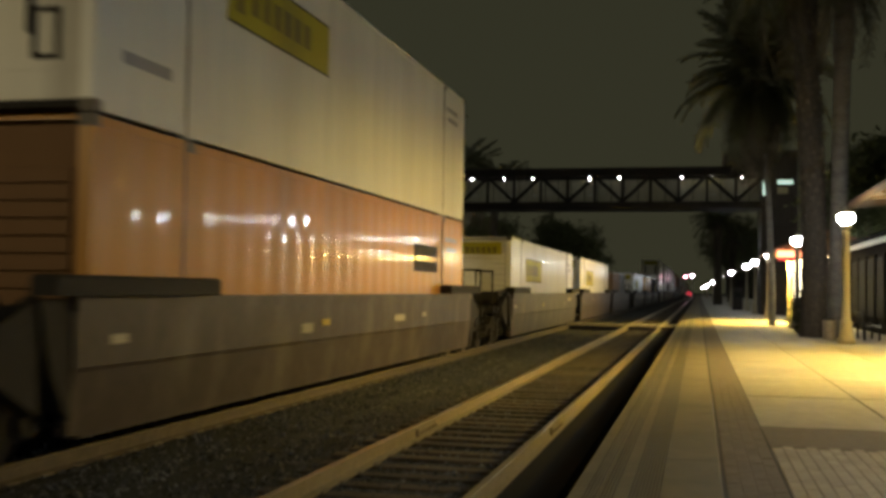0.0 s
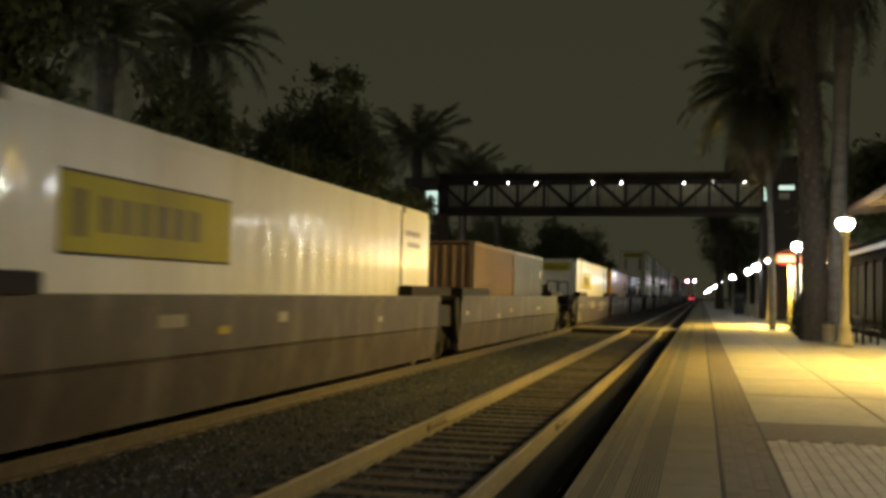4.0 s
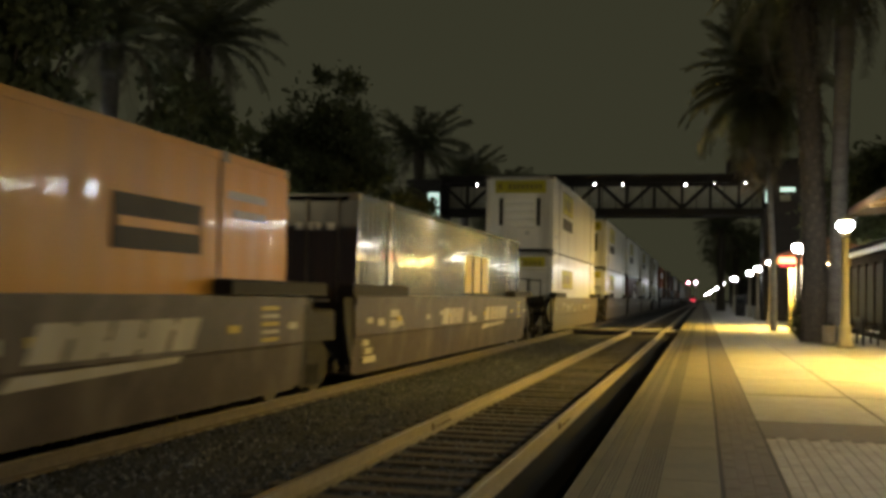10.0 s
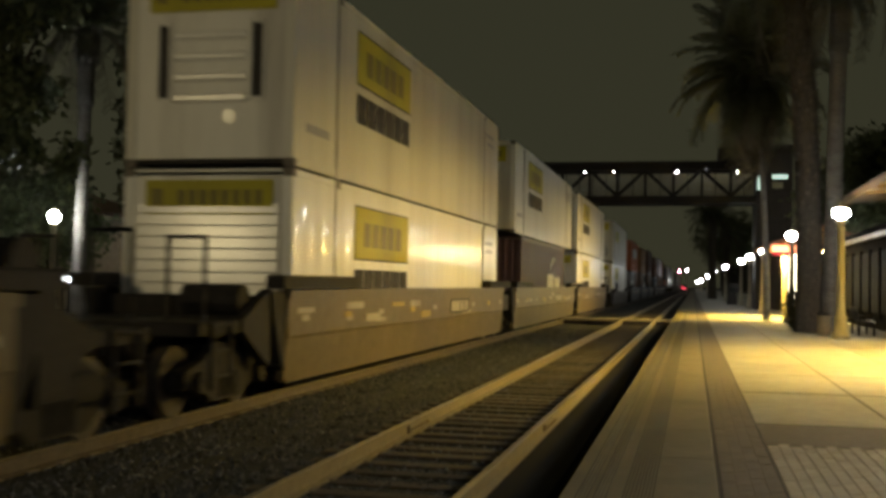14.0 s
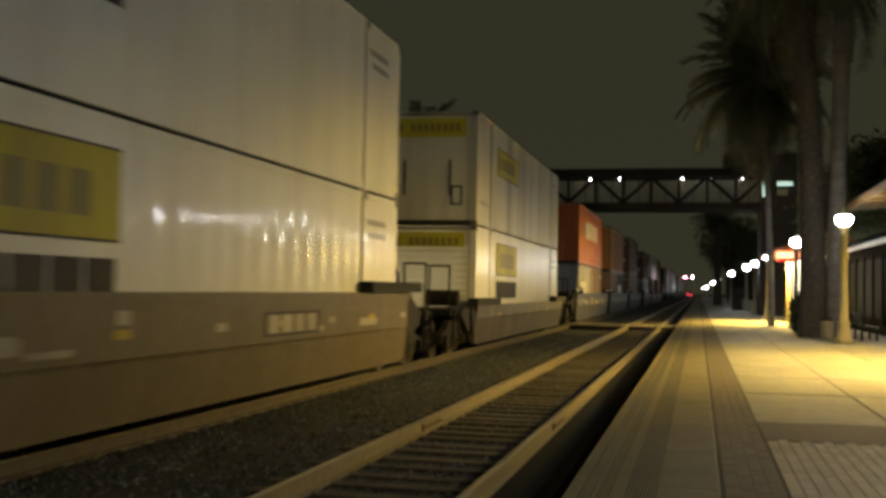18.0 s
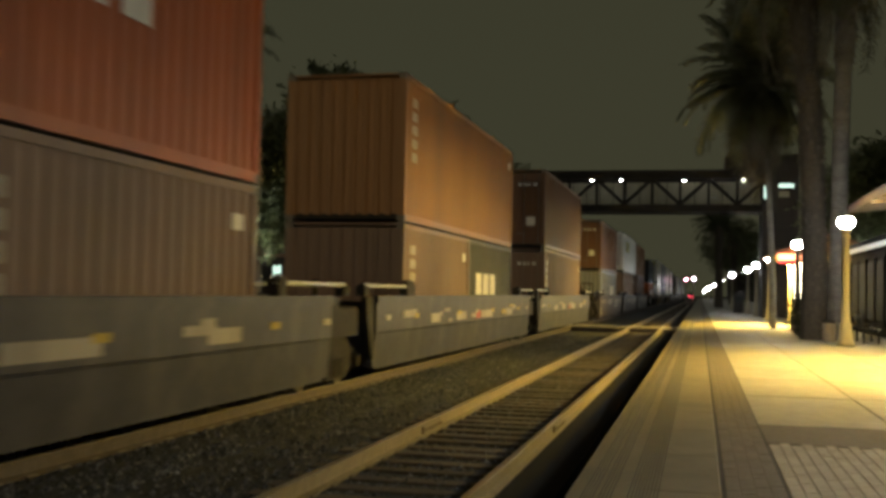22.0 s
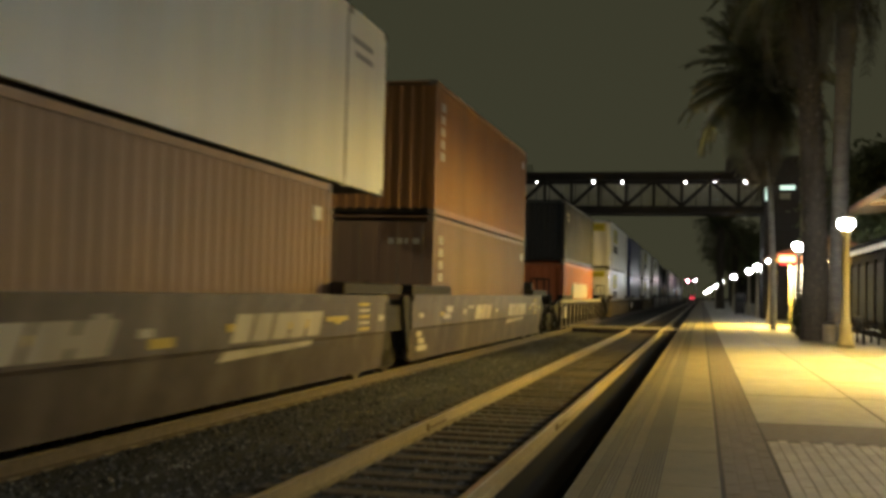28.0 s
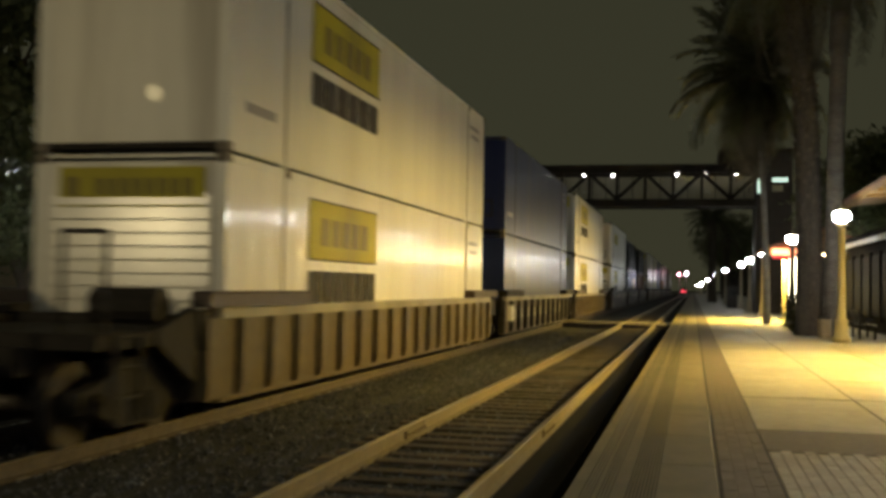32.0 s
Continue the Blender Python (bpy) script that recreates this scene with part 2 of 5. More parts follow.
M["ballast"] = surface("ballast_stone", (0.04, 0.043, 0.05), (0.11, 0.116, 0.13), 2.0, 0.8, bump=0.3, vary=0.85, island=True)
M["ballast_bed"] = surface("ballast_bed", (0.011, 0.0115, 0.013), (0.045, 0.048, 0.054), 34, 0.95, bump=1.0, bump_scale=48, dirt=(0.03, 0.028, 0.025), dirt_scale=0.6, dirt_amount=0.35)
M["earth"] = surface("dark_earth", (0.05, 0.048, 0.04), (0.09, 0.085, 0.07), 1.5, 0.95, bump=0.4, dirt=(0.035, 0.04, 0.025), dirt_scale=0.05)
M["asphalt"] = surface("asphalt", (0.045, 0.045, 0.045), (0.07, 0.07, 0.068), 30, 0.9, bump=0.4, dirt=(0.03, 0.03, 0.03), dirt_scale=0.3)
M["concrete"] = surface("platform_concrete", (0.27, 0.255, 0.215), (0.35, 0.33, 0.285), 5, 0.75, bump=0.25, bump_scale=60, dirt=(0.20, 0.18, 0.145), dirt_scale=0.9, dirt_amount=0.6, vary=0.07)
M["joint"] = surface("joint_dark", (0.025, 0.022, 0.018), (0.045, 0.04, 0.032), 10, 0.95, bump=0.2)
M["tactile"] = surface("tactile_yellow_edge", (0.145, 0.124, 0.076), (0.19, 0.163, 0.102), 6, 0.7, bump=0.25, bump_scale=50, dirt=(0.09, 0.078, 0.05), dirt_scale=1.1, dirt_amount=0.6, vary=0.05)
M["brick"] = surface("paver_brick", (0.11, 0.09, 0.07), (0.16, 0.13, 0.10), 9, 0.8, bump=0.35, bump_scale=50, vary=0.10, dirt=(0.11, 0.095, 0.075), dirt_scale=0.8)
M["paver"] = surface("buff_paver", (0.30, 0.265, 0.205), (0.40, 0.355, 0.285), 9, 0.72, bump=0.35, bump_scale=50, vary=0.10, dirt=(0.18, 0.155, 0.12), dirt_scale=0.8)
M["paver_mass"] = surface("buff_paver_field", (0.30, 0.265, 0.205), (0.40, 0.355, 0.285), 9, 0.72, bump=0.35, bump_scale=50, vary=0.10, island=True, dirt=(0.18, 0.155, 0.12), dirt_scale=0.8)
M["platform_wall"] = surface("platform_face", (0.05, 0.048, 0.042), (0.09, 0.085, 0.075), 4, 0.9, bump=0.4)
M["bridge"] = surface("dark_bridge_steel", (0.011, 0.009, 0.008), (0.02, 0.016, 0.014), 4, 0.7, bump=0.1, spec=0.2)
M["bridge_glass"] = surface("bridge_screen", (0.26, 0.245, 0.175), (0.36, 0.34, 0.25), 3, 0.5, bump=0.05, streak=0.3)
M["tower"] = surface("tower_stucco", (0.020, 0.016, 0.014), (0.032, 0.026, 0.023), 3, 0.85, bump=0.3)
M["stucco"] = surface("station_stucco", (0.24, 0.20, 0.15), (0.32, 0.27, 0.20), 3, 0.85, bump=0.35, bump_scale=40)
# the orange of the sodium light is put into this timber colour
M["soffit"] = surface("lamp_tinted_timber_soffit", (0.23, 0.135, 0.045), (0.29, 0.175, 0.06), 5, 0.6, bump=0.12)
M["roof"] = surface("clay_roof", (0.16, 0.085, 0.055), (0.24, 0.125, 0.08), 6, 0.8, bump=0.4)
M["dark_timber"] = surface("dark_stained_timber", (0.014, 0.012, 0.010), (0.028, 0.023, 0.018), 6, 0.85, bump=0.2, spec=0.1)
M["dark_glass"] = surface("dark_window_glass", (0.012, 0.013, 0.013), (0.02, 0.02, 0.02), 2, 0.5, bump=0, spec=0.08)
M["post"] = surface("cream_post_paint", (0.36, 0.32, 0.23), (0.44, 0.39, 0.29), 7, 0.5, bump=0.1, streak=0.4, dirt=(0.20, 0.16, 0.11), dirt_scale=2)
M["bark"] = surface("palm_bark", (0.05, 0.041, 0.032), (0.09, 0.074, 0.056), 8, 0.95, bump=0.8, bump_scale=16, vary=0.2)
M["bark_pale"] = surface("pale_palm_bark", (0.10, 0.09, 0.078), (0.19, 0.175, 0.155), 5, 0.9, bump=0.9, bump_scale=9, streak=5.0, dirt=(0.06, 0.052, 0.043), dirt_scale=0.5, dirt_amount=0.8)
M["tree_bark"] = surface("tree_bark", (0.06, 0.05, 0.038), (0.11, 0.09, 0.07), 10, 0.95, bump=0.8)
M["frond"] = surface("palm_frond", (0.08, 0.088, 0.042), (0.12, 0.12, 0.06), 3, 0.6, bump=0, vary=0.3)
M["dead_frond"] = surface("dry_palm_frond", (0.09, 0.075, 0.048), (0.13, 0.11, 0.07), 3, 0.8, bump=0, vary=0.3)
M["leaf"] = surface("tree_leaf", (0.06, 0.075, 0.03), (0.12, 0.13, 0.055), 1.2, 0.6, bump=0, vary=0.35, island=True)
M["dark_glass"].node_tree.nodes["Principled BSDF"].inputs["IOR"].default_value = 1.1
M["dark_timber"].node_tree.nodes["Principled BSDF"].inputs["IOR"].default_value = 1.1
M["globe"] = glow("lit_globe", GLOBE, 155)
M["globe_far"] = glow("lit_globe_far", GLOBE, 240)
M["lantern"] = glow("lit_lantern", GLOBE, 60)
M["cool_panel"] = glow("cool_lit_glass", (0.62, 0.85, 0.74), 1.1)
M["bridge_light"] = glow("bridge_light", (0.92, 0.94, 0.86), 70)
M["sodium_lens"] = glow("sodium_lens", SODIUM, 14)
M["sodium_bulb"] = glow("sodium_bulb", (1.0, 0.78, 0.36), 130)
M["kiosk_panel"] = glow("lit_kiosk_panel", (1.0, 0.88, 0.55), 12)
M["kiosk_sign"] = glow("lit_orange_sign", (1.0, 0.30, 0.14), 5)
M["kiosk_band"] = glow("lit_red_band", (1.0, 0.05, 0.06), 0.5)
M["signal_red"] = glow("red_signal", (1.0, 0.30, 0.42), 60)
M["signal_dim"] = glow("dim_red_signal", (1.0, 0.08, 0.12), 2.5)
M["signal_white"] = glow("white_signal", (1.0, 0.85, 0.95), 60)
M["shop_window"] = glow("lit_shop_window", (1.0, 0.80, 0.45), 1.2)
M["shop_sign"] = glow("red_shop_sign", (1.0, 0.10, 0.16), 1.2)

# ---- mesh tools ----


class Shape:
    """Collects corners and faces of one mesh."""

    def __init__(self):
        self.v, self.f = [], []

    def add(self, v, f):
        k = len(self.v)
        self.v.extend(v)
        self.f.extend([tuple(i + k for i in q) for q in f])
        return self

    def box(self, x0, x1, y0, y1, z0, z1):
        v = [(x, y, z) for z in (z0, z1) for y in (y0, y1) for x in (x0, x1)]
        return self.add(v, [(0, 2, 3, 1), (4, 5, 7, 6), (0, 1, 5, 4), (2, 6, 7, 3), (0, 4, 6, 2), (1, 3, 7, 5)])

    def slab(self, x0, x1, y0, y1, z0, z1, c=0.01):
        """A box with its upper edges eased by c."""
        v = [(x0, y0, z0), (x1, y0, z0), (x1, y1, z0), (x0, y1, z0), (x0, y0, z1 - c), (x1, y0, z1 - c), (x1, y1, z1 - c), (x0, y1, z1 - c),
             (x0 + c, y0 + c, z1), (x1 - c, y0 + c, z1), (x1 - c, y1 - c, z1), (x0 + c, y1 - c, z1)]
        f = [(3, 2, 1, 0), (8, 9, 10, 11)]
        for i in range(4):
            j = (i + 1) % 4
            f += [(i, j, j + 4, i + 4), (i + 4, j + 4, j + 8, i + 8)]
        return self.add(v, f)

    def prism(self, profile, axis, a, b, caps=True):
        """Extrude a closed outline. axis y: outline is (x, z); axis x: (y, z); axis z: (x, y)."""
        def at(p, t):
            return {"y": (p[0], t, p[1]), "x": (t, p[0], p[1]), "z": (p[0], p[1], t)}[axis]
        n = len(profile)
        v = [at(p, a) for p in profile] + [at(p, b) for p in profile]
        f = [(i, (i + 1) % n, (i + 1) % n + n, i + n) for i in range(n)]
        if caps:
            f += [tuple(range(n))[::-1], tuple(range(n, 2 * n))]
        return self.add(v, f)

    def rod(self, p, q, r, r2=None, n=8):
        p, q = Vector(p), Vector(q)
        w = (q - p).normalized()
        u = w.orthogonal().normalized()
        s = w.cross(u)
        r2 = r if r2 is None else r2
        v = []
        for c, rr in ((p, r), (q, r2)):
            for i in range(n):
                a = 2 * math.pi * i / n
                v.append(tuple(c + rr * (math.cos(a) * u + math.sin(a) * s)))
        f = [(i, (i + 1) % n, (i + 1) % n + n, i + n) for i in range(n)] + [tuple(range(n))[::-1], tuple(range(n, 2 * n))]
        return self.add(v, f)

    def lathe(self, profile, n=16, x=0.0, y=0.0):
        """Turn (radius, z) pairs about the upright axis at x, y."""
        v = [(x + r * math.cos(2 * math.pi * i / n), y + r * math.sin(2 * math.pi * i / n), z) for r, z in profile for i in range(n)]
        f = []
        for k in range(len(profile) - 1):
            for i in range(n):
                j = (i + 1) % n
                f.append((k * n + i, k * n + j, (k + 1) * n + j, (k + 1) * n + i))
        f += [tuple(range(n))[::-1], tuple(range((len(profile) - 1) * n, len(profile) * n))]
        return self.add(v, f)

    def ball(self, c, r, n=14, m=8):
        prof = [(max(0.02, math.sin(math.pi * k / m)) * r, c[2] - r * math.cos(math.pi * k / m)) for k in range(m + 1)]
        return self.lathe(prof, n, c[0], c[1])

    def tube(self, pts, radii, n=8):
        for i in range(len(pts) - 1):
            self.rod(pts[i], pts[i + 1], radii[i], radii[i + 1], n)
        return self

    def mesh(self, name, smooth=False):
        me = bpy.data.meshes.new(name)
        me.from_pydata(self.v, [], self.f)
        if smooth:
            me.polygons.foreach_set("use_smooth", [True] * len(me.polygons))
        me.update()
        return me


def part(name, shape, material, parent=None, label="", smooth=False, at=None):
    """Link a shape (or a ready mesh) as one mesh object under a thing or a part."""
    me = shape if isinstance(shape, bpy.types.Mesh) else shape.mesh(name, smooth)
    if material and not me.materials:
        me.materials.append(material)
    ob = new(name, me)
    if parent:
        ob.parent = parent
    if at is not None:
        ob.matrix_basis = at
    if label:
        ob["label"] = label
    return ob


def thing(name, label, category, group="", kind="", at=None):
    ob = tagged(new(name), label, category, group, kind)
    ob.empty_display_size = 0.3
    if at is not None:
        ob.matrix_basis = at
    return ob


def structure(name, shape, material, label, smooth=False):
    return tagged(part(name, shape, material, None, "", smooth), label, "", "", "structure")

# ---- large structure ----
NEAR, FAR = -2.527, -6.777          # track centres
EDGE, PZ = -0.897, 0.203            # platform edge and height
FAR_END = 520.0

g = Shape()
g.v = [(-900, -300, -0.42), (900, -300, -0.42), (900, 1600, -0.42), (-900, 1600, -0.42)]
g.f = [(0, 1, 2, 3)]
structure("ground", g, M["earth"], "dark bare ground out to the horizon")

bed = Shape()
bed.prism([(-9.0, -0.41), (-9.0, -0.26), (-8.3, -0.2), (-5.2, -0.2), (-4.65, -0.27), (-4.1, -0.2), (-1.98, -0.2), (-1.8, -0.15), (-1.5, -0.17), (-1.25, -0.36), (-0.95, -0.38), (-0.95, -0.41)], "y", -30, FAR_END)
structure("track_bed", bed, M["ballast_bed"], "grey crushed-stone track bed under two tracks")

# near-black strip over bed and tie ends, standing in for the platform's shade
part("drain_strip", Shape().prism([(-1.69, -0.41), (-1.69, -0.148), (-1.2, -0.154), (-1.12, -0.345), (-0.955, -0.37), (-0.955, -0.405)], "y", -29, 300), M["shade_gravel"], bpy.data.objects["track_bed"], "gravel strip coloured near black for the shade beside the platform wall")

# loose stones on the bed, dense where the camera is near
rng = np.random.default_rng(4)
st = Shape()
for i in range(26000):
    y = 5.5 + 40 * rng.random() ** 1.8
    x = rng.uniform(-8.2, -1.7)
    r = rng.uniform(0.014, 0.034)
    z = -0.2 + r * 0.25 - (0.05 if -4.85 < x < -4.45 else 0)
    a, b, c = rng.uniform(0.7, 1.3, 3) * r
    t = rng.uniform(0, 6.28)
    ct, s_t = math.cos(t), math.sin(t)
    pts = [(a, 0, 0), (0, b, 0), (-a, 0, 0), (0, -b, 0), (0.2 * a, 0.1 * b, c)]
    st.add([(x + px * ct - py * s_t, y + px * s_t + py * ct, z + pz) for px, py, pz in pts], [(0, 1, 4), (1, 2, 4), (2, 3, 4), (3, 0, 4)])
tagged(part("ballast", st, M["ballast"]), "loose grey crushed stones between the tracks", "gravel", "", "stuff")


def rail_profile(x):
    return [(x - 0.07, -0.17), (x + 0.07, -0.17), (x + 0.07, -0.155), (x + 0.012, -0.135), (x + 0.012, -0.045), (x + 0.036, -0.035),
            (x + 0.036, -0.008), (x + 0.028, 0.0), (x - 0.028, 0.0), (x - 0.036, -0.008), (x - 0.036, -0.035), (x - 0.012, -0.045), (x - 0.012, -0.135), (x - 0.07, -0.155)]


tie_mesh = Shape().slab(-1.3, 1.3, -0.115, 0.115, -0.3, -0.165, 0.012).mesh("tie")
tie_mesh.materials.append(M["tie"])
plate_mesh = Shape().slab(-0.1, 0.1, -0.09, 0.09, -0.166, -0.152, 0.006).mesh("tie_plate")
plate_mesh.materials.append(M["cast"])
for name, cx, words in (("track_near", NEAR, "empty railway track beside the platform, steel rails on timber ties"), ("track_far", FAR, "railway track that the freight train runs on")):
    track = tagged(new(name), words, "track", "", "structure")
    for side in (-1, 1):
        part("rail", Shape().prism(rail_profile(cx + side * 0.7525), "y", -30, FAR_END), M["rail"] if cx == NEAR else M["rail_rusty"], track, "worn brown steel rail")
        part("rail_head", Shape().box(cx + side * 0.7525 - 0.03, cx + side * 0.7525 + 0.03, -30, FAR_END, -0.004, 0.002), M["rail_head"] if cx == NEAR else M["rail"], track, "polished running surface")
    y = 3.0
    k = 0
    rest = Shape()
    while y < 180:
        if y < (75 if cx == NEAR else 40):
            dx = random.uniform(-0.04, 0.04)
            part("tie", tie_mesh, None, track, "", at=pose(cx + dx, y, random.uniform(-0.012, 0.004) - (0.06 if cx == FAR else 0), 0, 0, random.uniform(-0.8, 0.8)))
            if y < 30:
                for side in (-1, 1):
                    part("tie_plate", plate_mesh, None, track, "", at=pose(cx + side * 0.7525, y, 0))
        else:
            rest.slab(cx - 1.3, cx + 1.3, y - 0.115, y + 0.115, -0.3, -0.165 if cx == NEAR else -0.215)
        y += 0.53
    tagged(part("far_ties", rest, M["tie"], track), "", "", "", "stuff")
# bolted rail joints on the near track
for side, y0 in ((1, 13.9), (-1, 13.2)):
    x = NEAR + side * 0.7525
    jb = part("joint_bar", Shape().box(x + 0.013, x + 0.045, y0 - 0.45, y0 + 0.45, -0.13, -0.045), M["rail"], bpy.data.objects["track_near"], "bolted steel joint bar")
    for k in range(6):
        part("bolt", Shape().rod((x + 0.045, y0 - 0.38 + 0.152 * k, -0.088), (x + 0.07, y0 - 0.38 + 0.152 * k, -0.088), 0.016, n=6), M["rail"], jb)

# foot crossing of timber panels over both tracks
cross = tagged(new("crossing"), "pedestrian crossing of timber planks between the rails", "crossing", "", "structure")
for x0, x1 in ((-9.2, FAR - 0.86), (FAR - 0.66, FAR + 0.66), (FAR + 0.86, NEAR - 0.86), (NEAR - 0.66, NEAR + 0.66), (NEAR + 0.86, EDGE - 0.02)):
    n = max(1, round((x1 - x0) / 0.3))
    for k in range(n):
        a, b = x0 + (x1 - x0) * k / n, x0 + (x1 - x0) * (k + 1) / n
        part("plank", Shape().slab(a + 0.006, b - 0.006, 51.2, 54.2, -0.2, -0.012), M["tie"], cross)
part("edge_stripe", Shape().box(-9.2, EDGE - 0.02, 54.25, 54.55, -0.2, 0.004), M["letter_white"], cross, "worn white painted edge line")

# platform: body, tactile edge, brick band, concrete panels, paver field
plat = Shape()
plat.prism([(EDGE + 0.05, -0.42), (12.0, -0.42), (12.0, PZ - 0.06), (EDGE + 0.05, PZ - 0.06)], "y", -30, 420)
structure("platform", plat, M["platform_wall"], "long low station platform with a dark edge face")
PLAT = bpy.data.objects["platform"]
BL, BR = 0.196, 0.63
# tactile edge: slabs with fine raised ribs along the platform
for k in range(60):
    y0 = -3 + k * 1.83
    if y0 > 60:
        break
    sl = Shape().slab(EDGE, BL - 0.03, y0 + 0.003, y0 + 1.827, PZ - 0.06, PZ, 0.006)
    for x in (-0.78, -0.755, -0.73, -0.66, -0.635, -0.61, -0.47, -0.445, -0.42, -0.395, -0.37, -0.345, -0.32, -0.295):
        sl.slab(x, x + 0.012, y0 + 0.01, y0 + 1.82, PZ, PZ + 0.008, 0.002)
    slab_ob = part("edge_slab", sl, M["tactile"], PLAT, "ribbed yellowish edge slab")
    gv = Shape()
    for x in (-0.7925, -0.7675, -0.7425, -0.7175, -0.6725, -0.6475, -0.6225, -0.5975, -0.4825, -0.4575, -0.4325, -0.4075, -0.3825, -0.3575, -0.3325, -0.3075, -0.2825):
        gv.box(x + 0.001, x + 0.011, y0 + 0.01, y0 + 1.82, PZ - 0.002, PZ + 0.0015)
    part("groove", gv, M["joint"], slab_ob, "dirt-filled grooves")
far_edge = Shape().slab(EDGE, BL - 0.03, 58.5, 420, PZ - 0.06, PZ, 0.006)
part("edge_strip", far_edge, M["tactile"], PLAT, "yellowish platform edge strip")
part("joint_bed", Shape().box(BL - 0.03, 11.9, -29, 419, PZ - 0.062, PZ - 0.009), M["joint"], PLAT, "dark joint filling")

part("sand_bed", Shape().box(BL + 0.006, BR - 0.006, 4.9, 90, PZ - 0.03, PZ - 0.0078), M["brick"], PLAT, "sandy filling between the bricks")
part("sand_bed", Shape().box(BR + 0.02, 4.22, 5.9, 10.88, PZ - 0.03, PZ - 0.0076), M["brick"], PLAT, "sandy filling between the pavers")
# concrete panels with joints across and along
LINES = [12.43, 16.0, 19.22, 22.14, 25.6, 28.53, 31.8, 35.0, 38.2, 41.4, 44.6, 47.8, 51.0, 54.2, 57.4, 60.6, 63.8, 67.0]
COLS = [BR, 2.09, 3.6, 5.2, 7.0, 9.0, 11.9]
for y0, y1 in zip(LINES[:-1], LINES[1:]):
    for x0, x1 in zip(COLS[:-1], COLS[1:]):
        part("panel", Shape().slab(x0 + 0.012, x1 - 0.012, y0 + 0.045, y1 - 0.045, PZ - 0.06, PZ + random.uniform(-0.003, 0.002), 0.006), M["concrete"], PLAT)
far_p = Shape()
y0 = 67.0
while y0 < 400:
    far_p.slab(BR + 0.008, 11.9, y0 + 0.01, y0 + 6.39, PZ - 0.06, PZ, 0.006)
    y0 += 6.4
tagged(part("far_panels", far_p, M["concrete"], PLAT), "", "", "", "stuff")
# plain paved stretch behind the paver field
for y0 in (-29.0, -25.2, -21.4, -17.6, -13.8, -10.0, -6.2, -2.4, 1.4):
    for x0, x1 in zip(COLS[:-1], COLS[1:]):
        part("panel", Shape().slab(x0 + 0.012, x1 - 0.012, y0 + 0.03, y0 + 3.77, PZ - 0.06, PZ, 0.006), M["concrete"], PLAT)
part("near_brick_band", Shape().slab(BL + 0.005, BR - 0.005, -29, 4.88, PZ - 0.04, PZ - 0.004, 0.004), M["brick"], PLAT)
part("edge_strip", Shape().slab(EDGE, BL - 0.03, -29, -3.01, PZ - 0.06, PZ, 0.006), M["tactile"], PLAT, "yellowish platform edge strip")
part("panel", Shape().slab(4.25, 11.9, 5.25, 10.85, PZ - 0.06, PZ, 0.006), M["concrete"], PLAT)
# low painted edge of the panel field toward the pavers
part("soldier_course", Shape().slab(BR + 0.01, 11.9, 10.9, 12.41, PZ - 0.06, PZ - 0.003, 0.006), M["brick"], PLAT, "dark brick course across the platform")

# ---- train ----
XT = FAR


def run(t):
    """How far the train has gone at t seconds; it slowly gains speed."""
    return 11.508 * t + 0.02153 * t * t + 0.0002386 * t ** 3


def corrugated(x, sign, y0, y1, z0, z1, pitch, depth):
    """One upright side sheet of trapezoid ribs, outer face at x."""
    n = max(1, round((y1 - y0) / pitch))
    p = (y1 - y0) / n
    line = []
    for k in range(n):
        a = y0 + k * p
        line += [(a, 0), (a + 0.30 * p, 0), (a + 0.45 * p, depth), (a + 0.85 * p, depth)]
    line.append((y1, 0))
    s = Shape()
    v = [(x - sign * d, y, z) for z in (z0, z1) for y, d in line]
    m = len(line)
    f = [(i, i + 1, m + i + 1, m + i) if sign > 0 else (i + 1, i, m + i, m + i + 1) for i in range(m - 1)]
    return s.add(v, f)


def waved(x, sign, y0, y1, z0, z1, pitch, depth):
    """One upright side sheet pressed into shallow round waves, outer face at x."""
    n = max(1, round((y1 - y0) / pitch)) * 8
    line = [(y0 + (y1 - y0) * k / n, depth * 0.5 * (1 - math.cos(2 * math.pi * k / 8))) for k in range(n + 1)]
    v = [(x - sign * d, y, z) for z in (z0, z1) for y, d in line]
    m = n + 1
    return Shape().add(v, [(i, i + 1, m + i + 1, m + i) if sign > 0 else (i + 1, i, m + i, m + i + 1) for i in range(n)])


def corrugated_end(y, sign, x0, x1, z0, z1, pitch, depth):
    n = max(1, round((x1 - x0) / pitch))
    p = (x1 - x0) / n
    line = []
    for k in range(n):
        a = x0 + k * p
        line += [(a, 0), (a + 0.25 * p, 0), (a + 0.4 * p, depth), (a + 0.85 * p, depth)]
    line.append((x1, 0))
    m = len(line)
    v = [(x, y - sign * d, z) for z in (z0, z1) for x, d in line]
    return Shape().add(v, [(i, i + 1, m + i + 1, m + i) for i in range(m - 1)])


def bars(parent, name, x, y0, y1, z0, z1, count, material, gap=0.28, label=""):
    """Unreadable lettering on a side: plain upright blocks."""
    w = (y1 - y0) / count
    for k in range(count):
        part(name, Shape().box(x - 0.004, x + 0.005, y0 + k * w, y0 + (k + 1 - gap) * w, z0, z1), material, parent, label)


def end_bars(parent, name, y, x0, x1, z0, z1, count, material):
    w = (x1 - x0) / count
    for k in range(count):
        part(name, Shape().box(x0 + k * w, x0 + (k + 0.7) * w, y - 0.005, y + 0.004, z0, z1), material, parent)


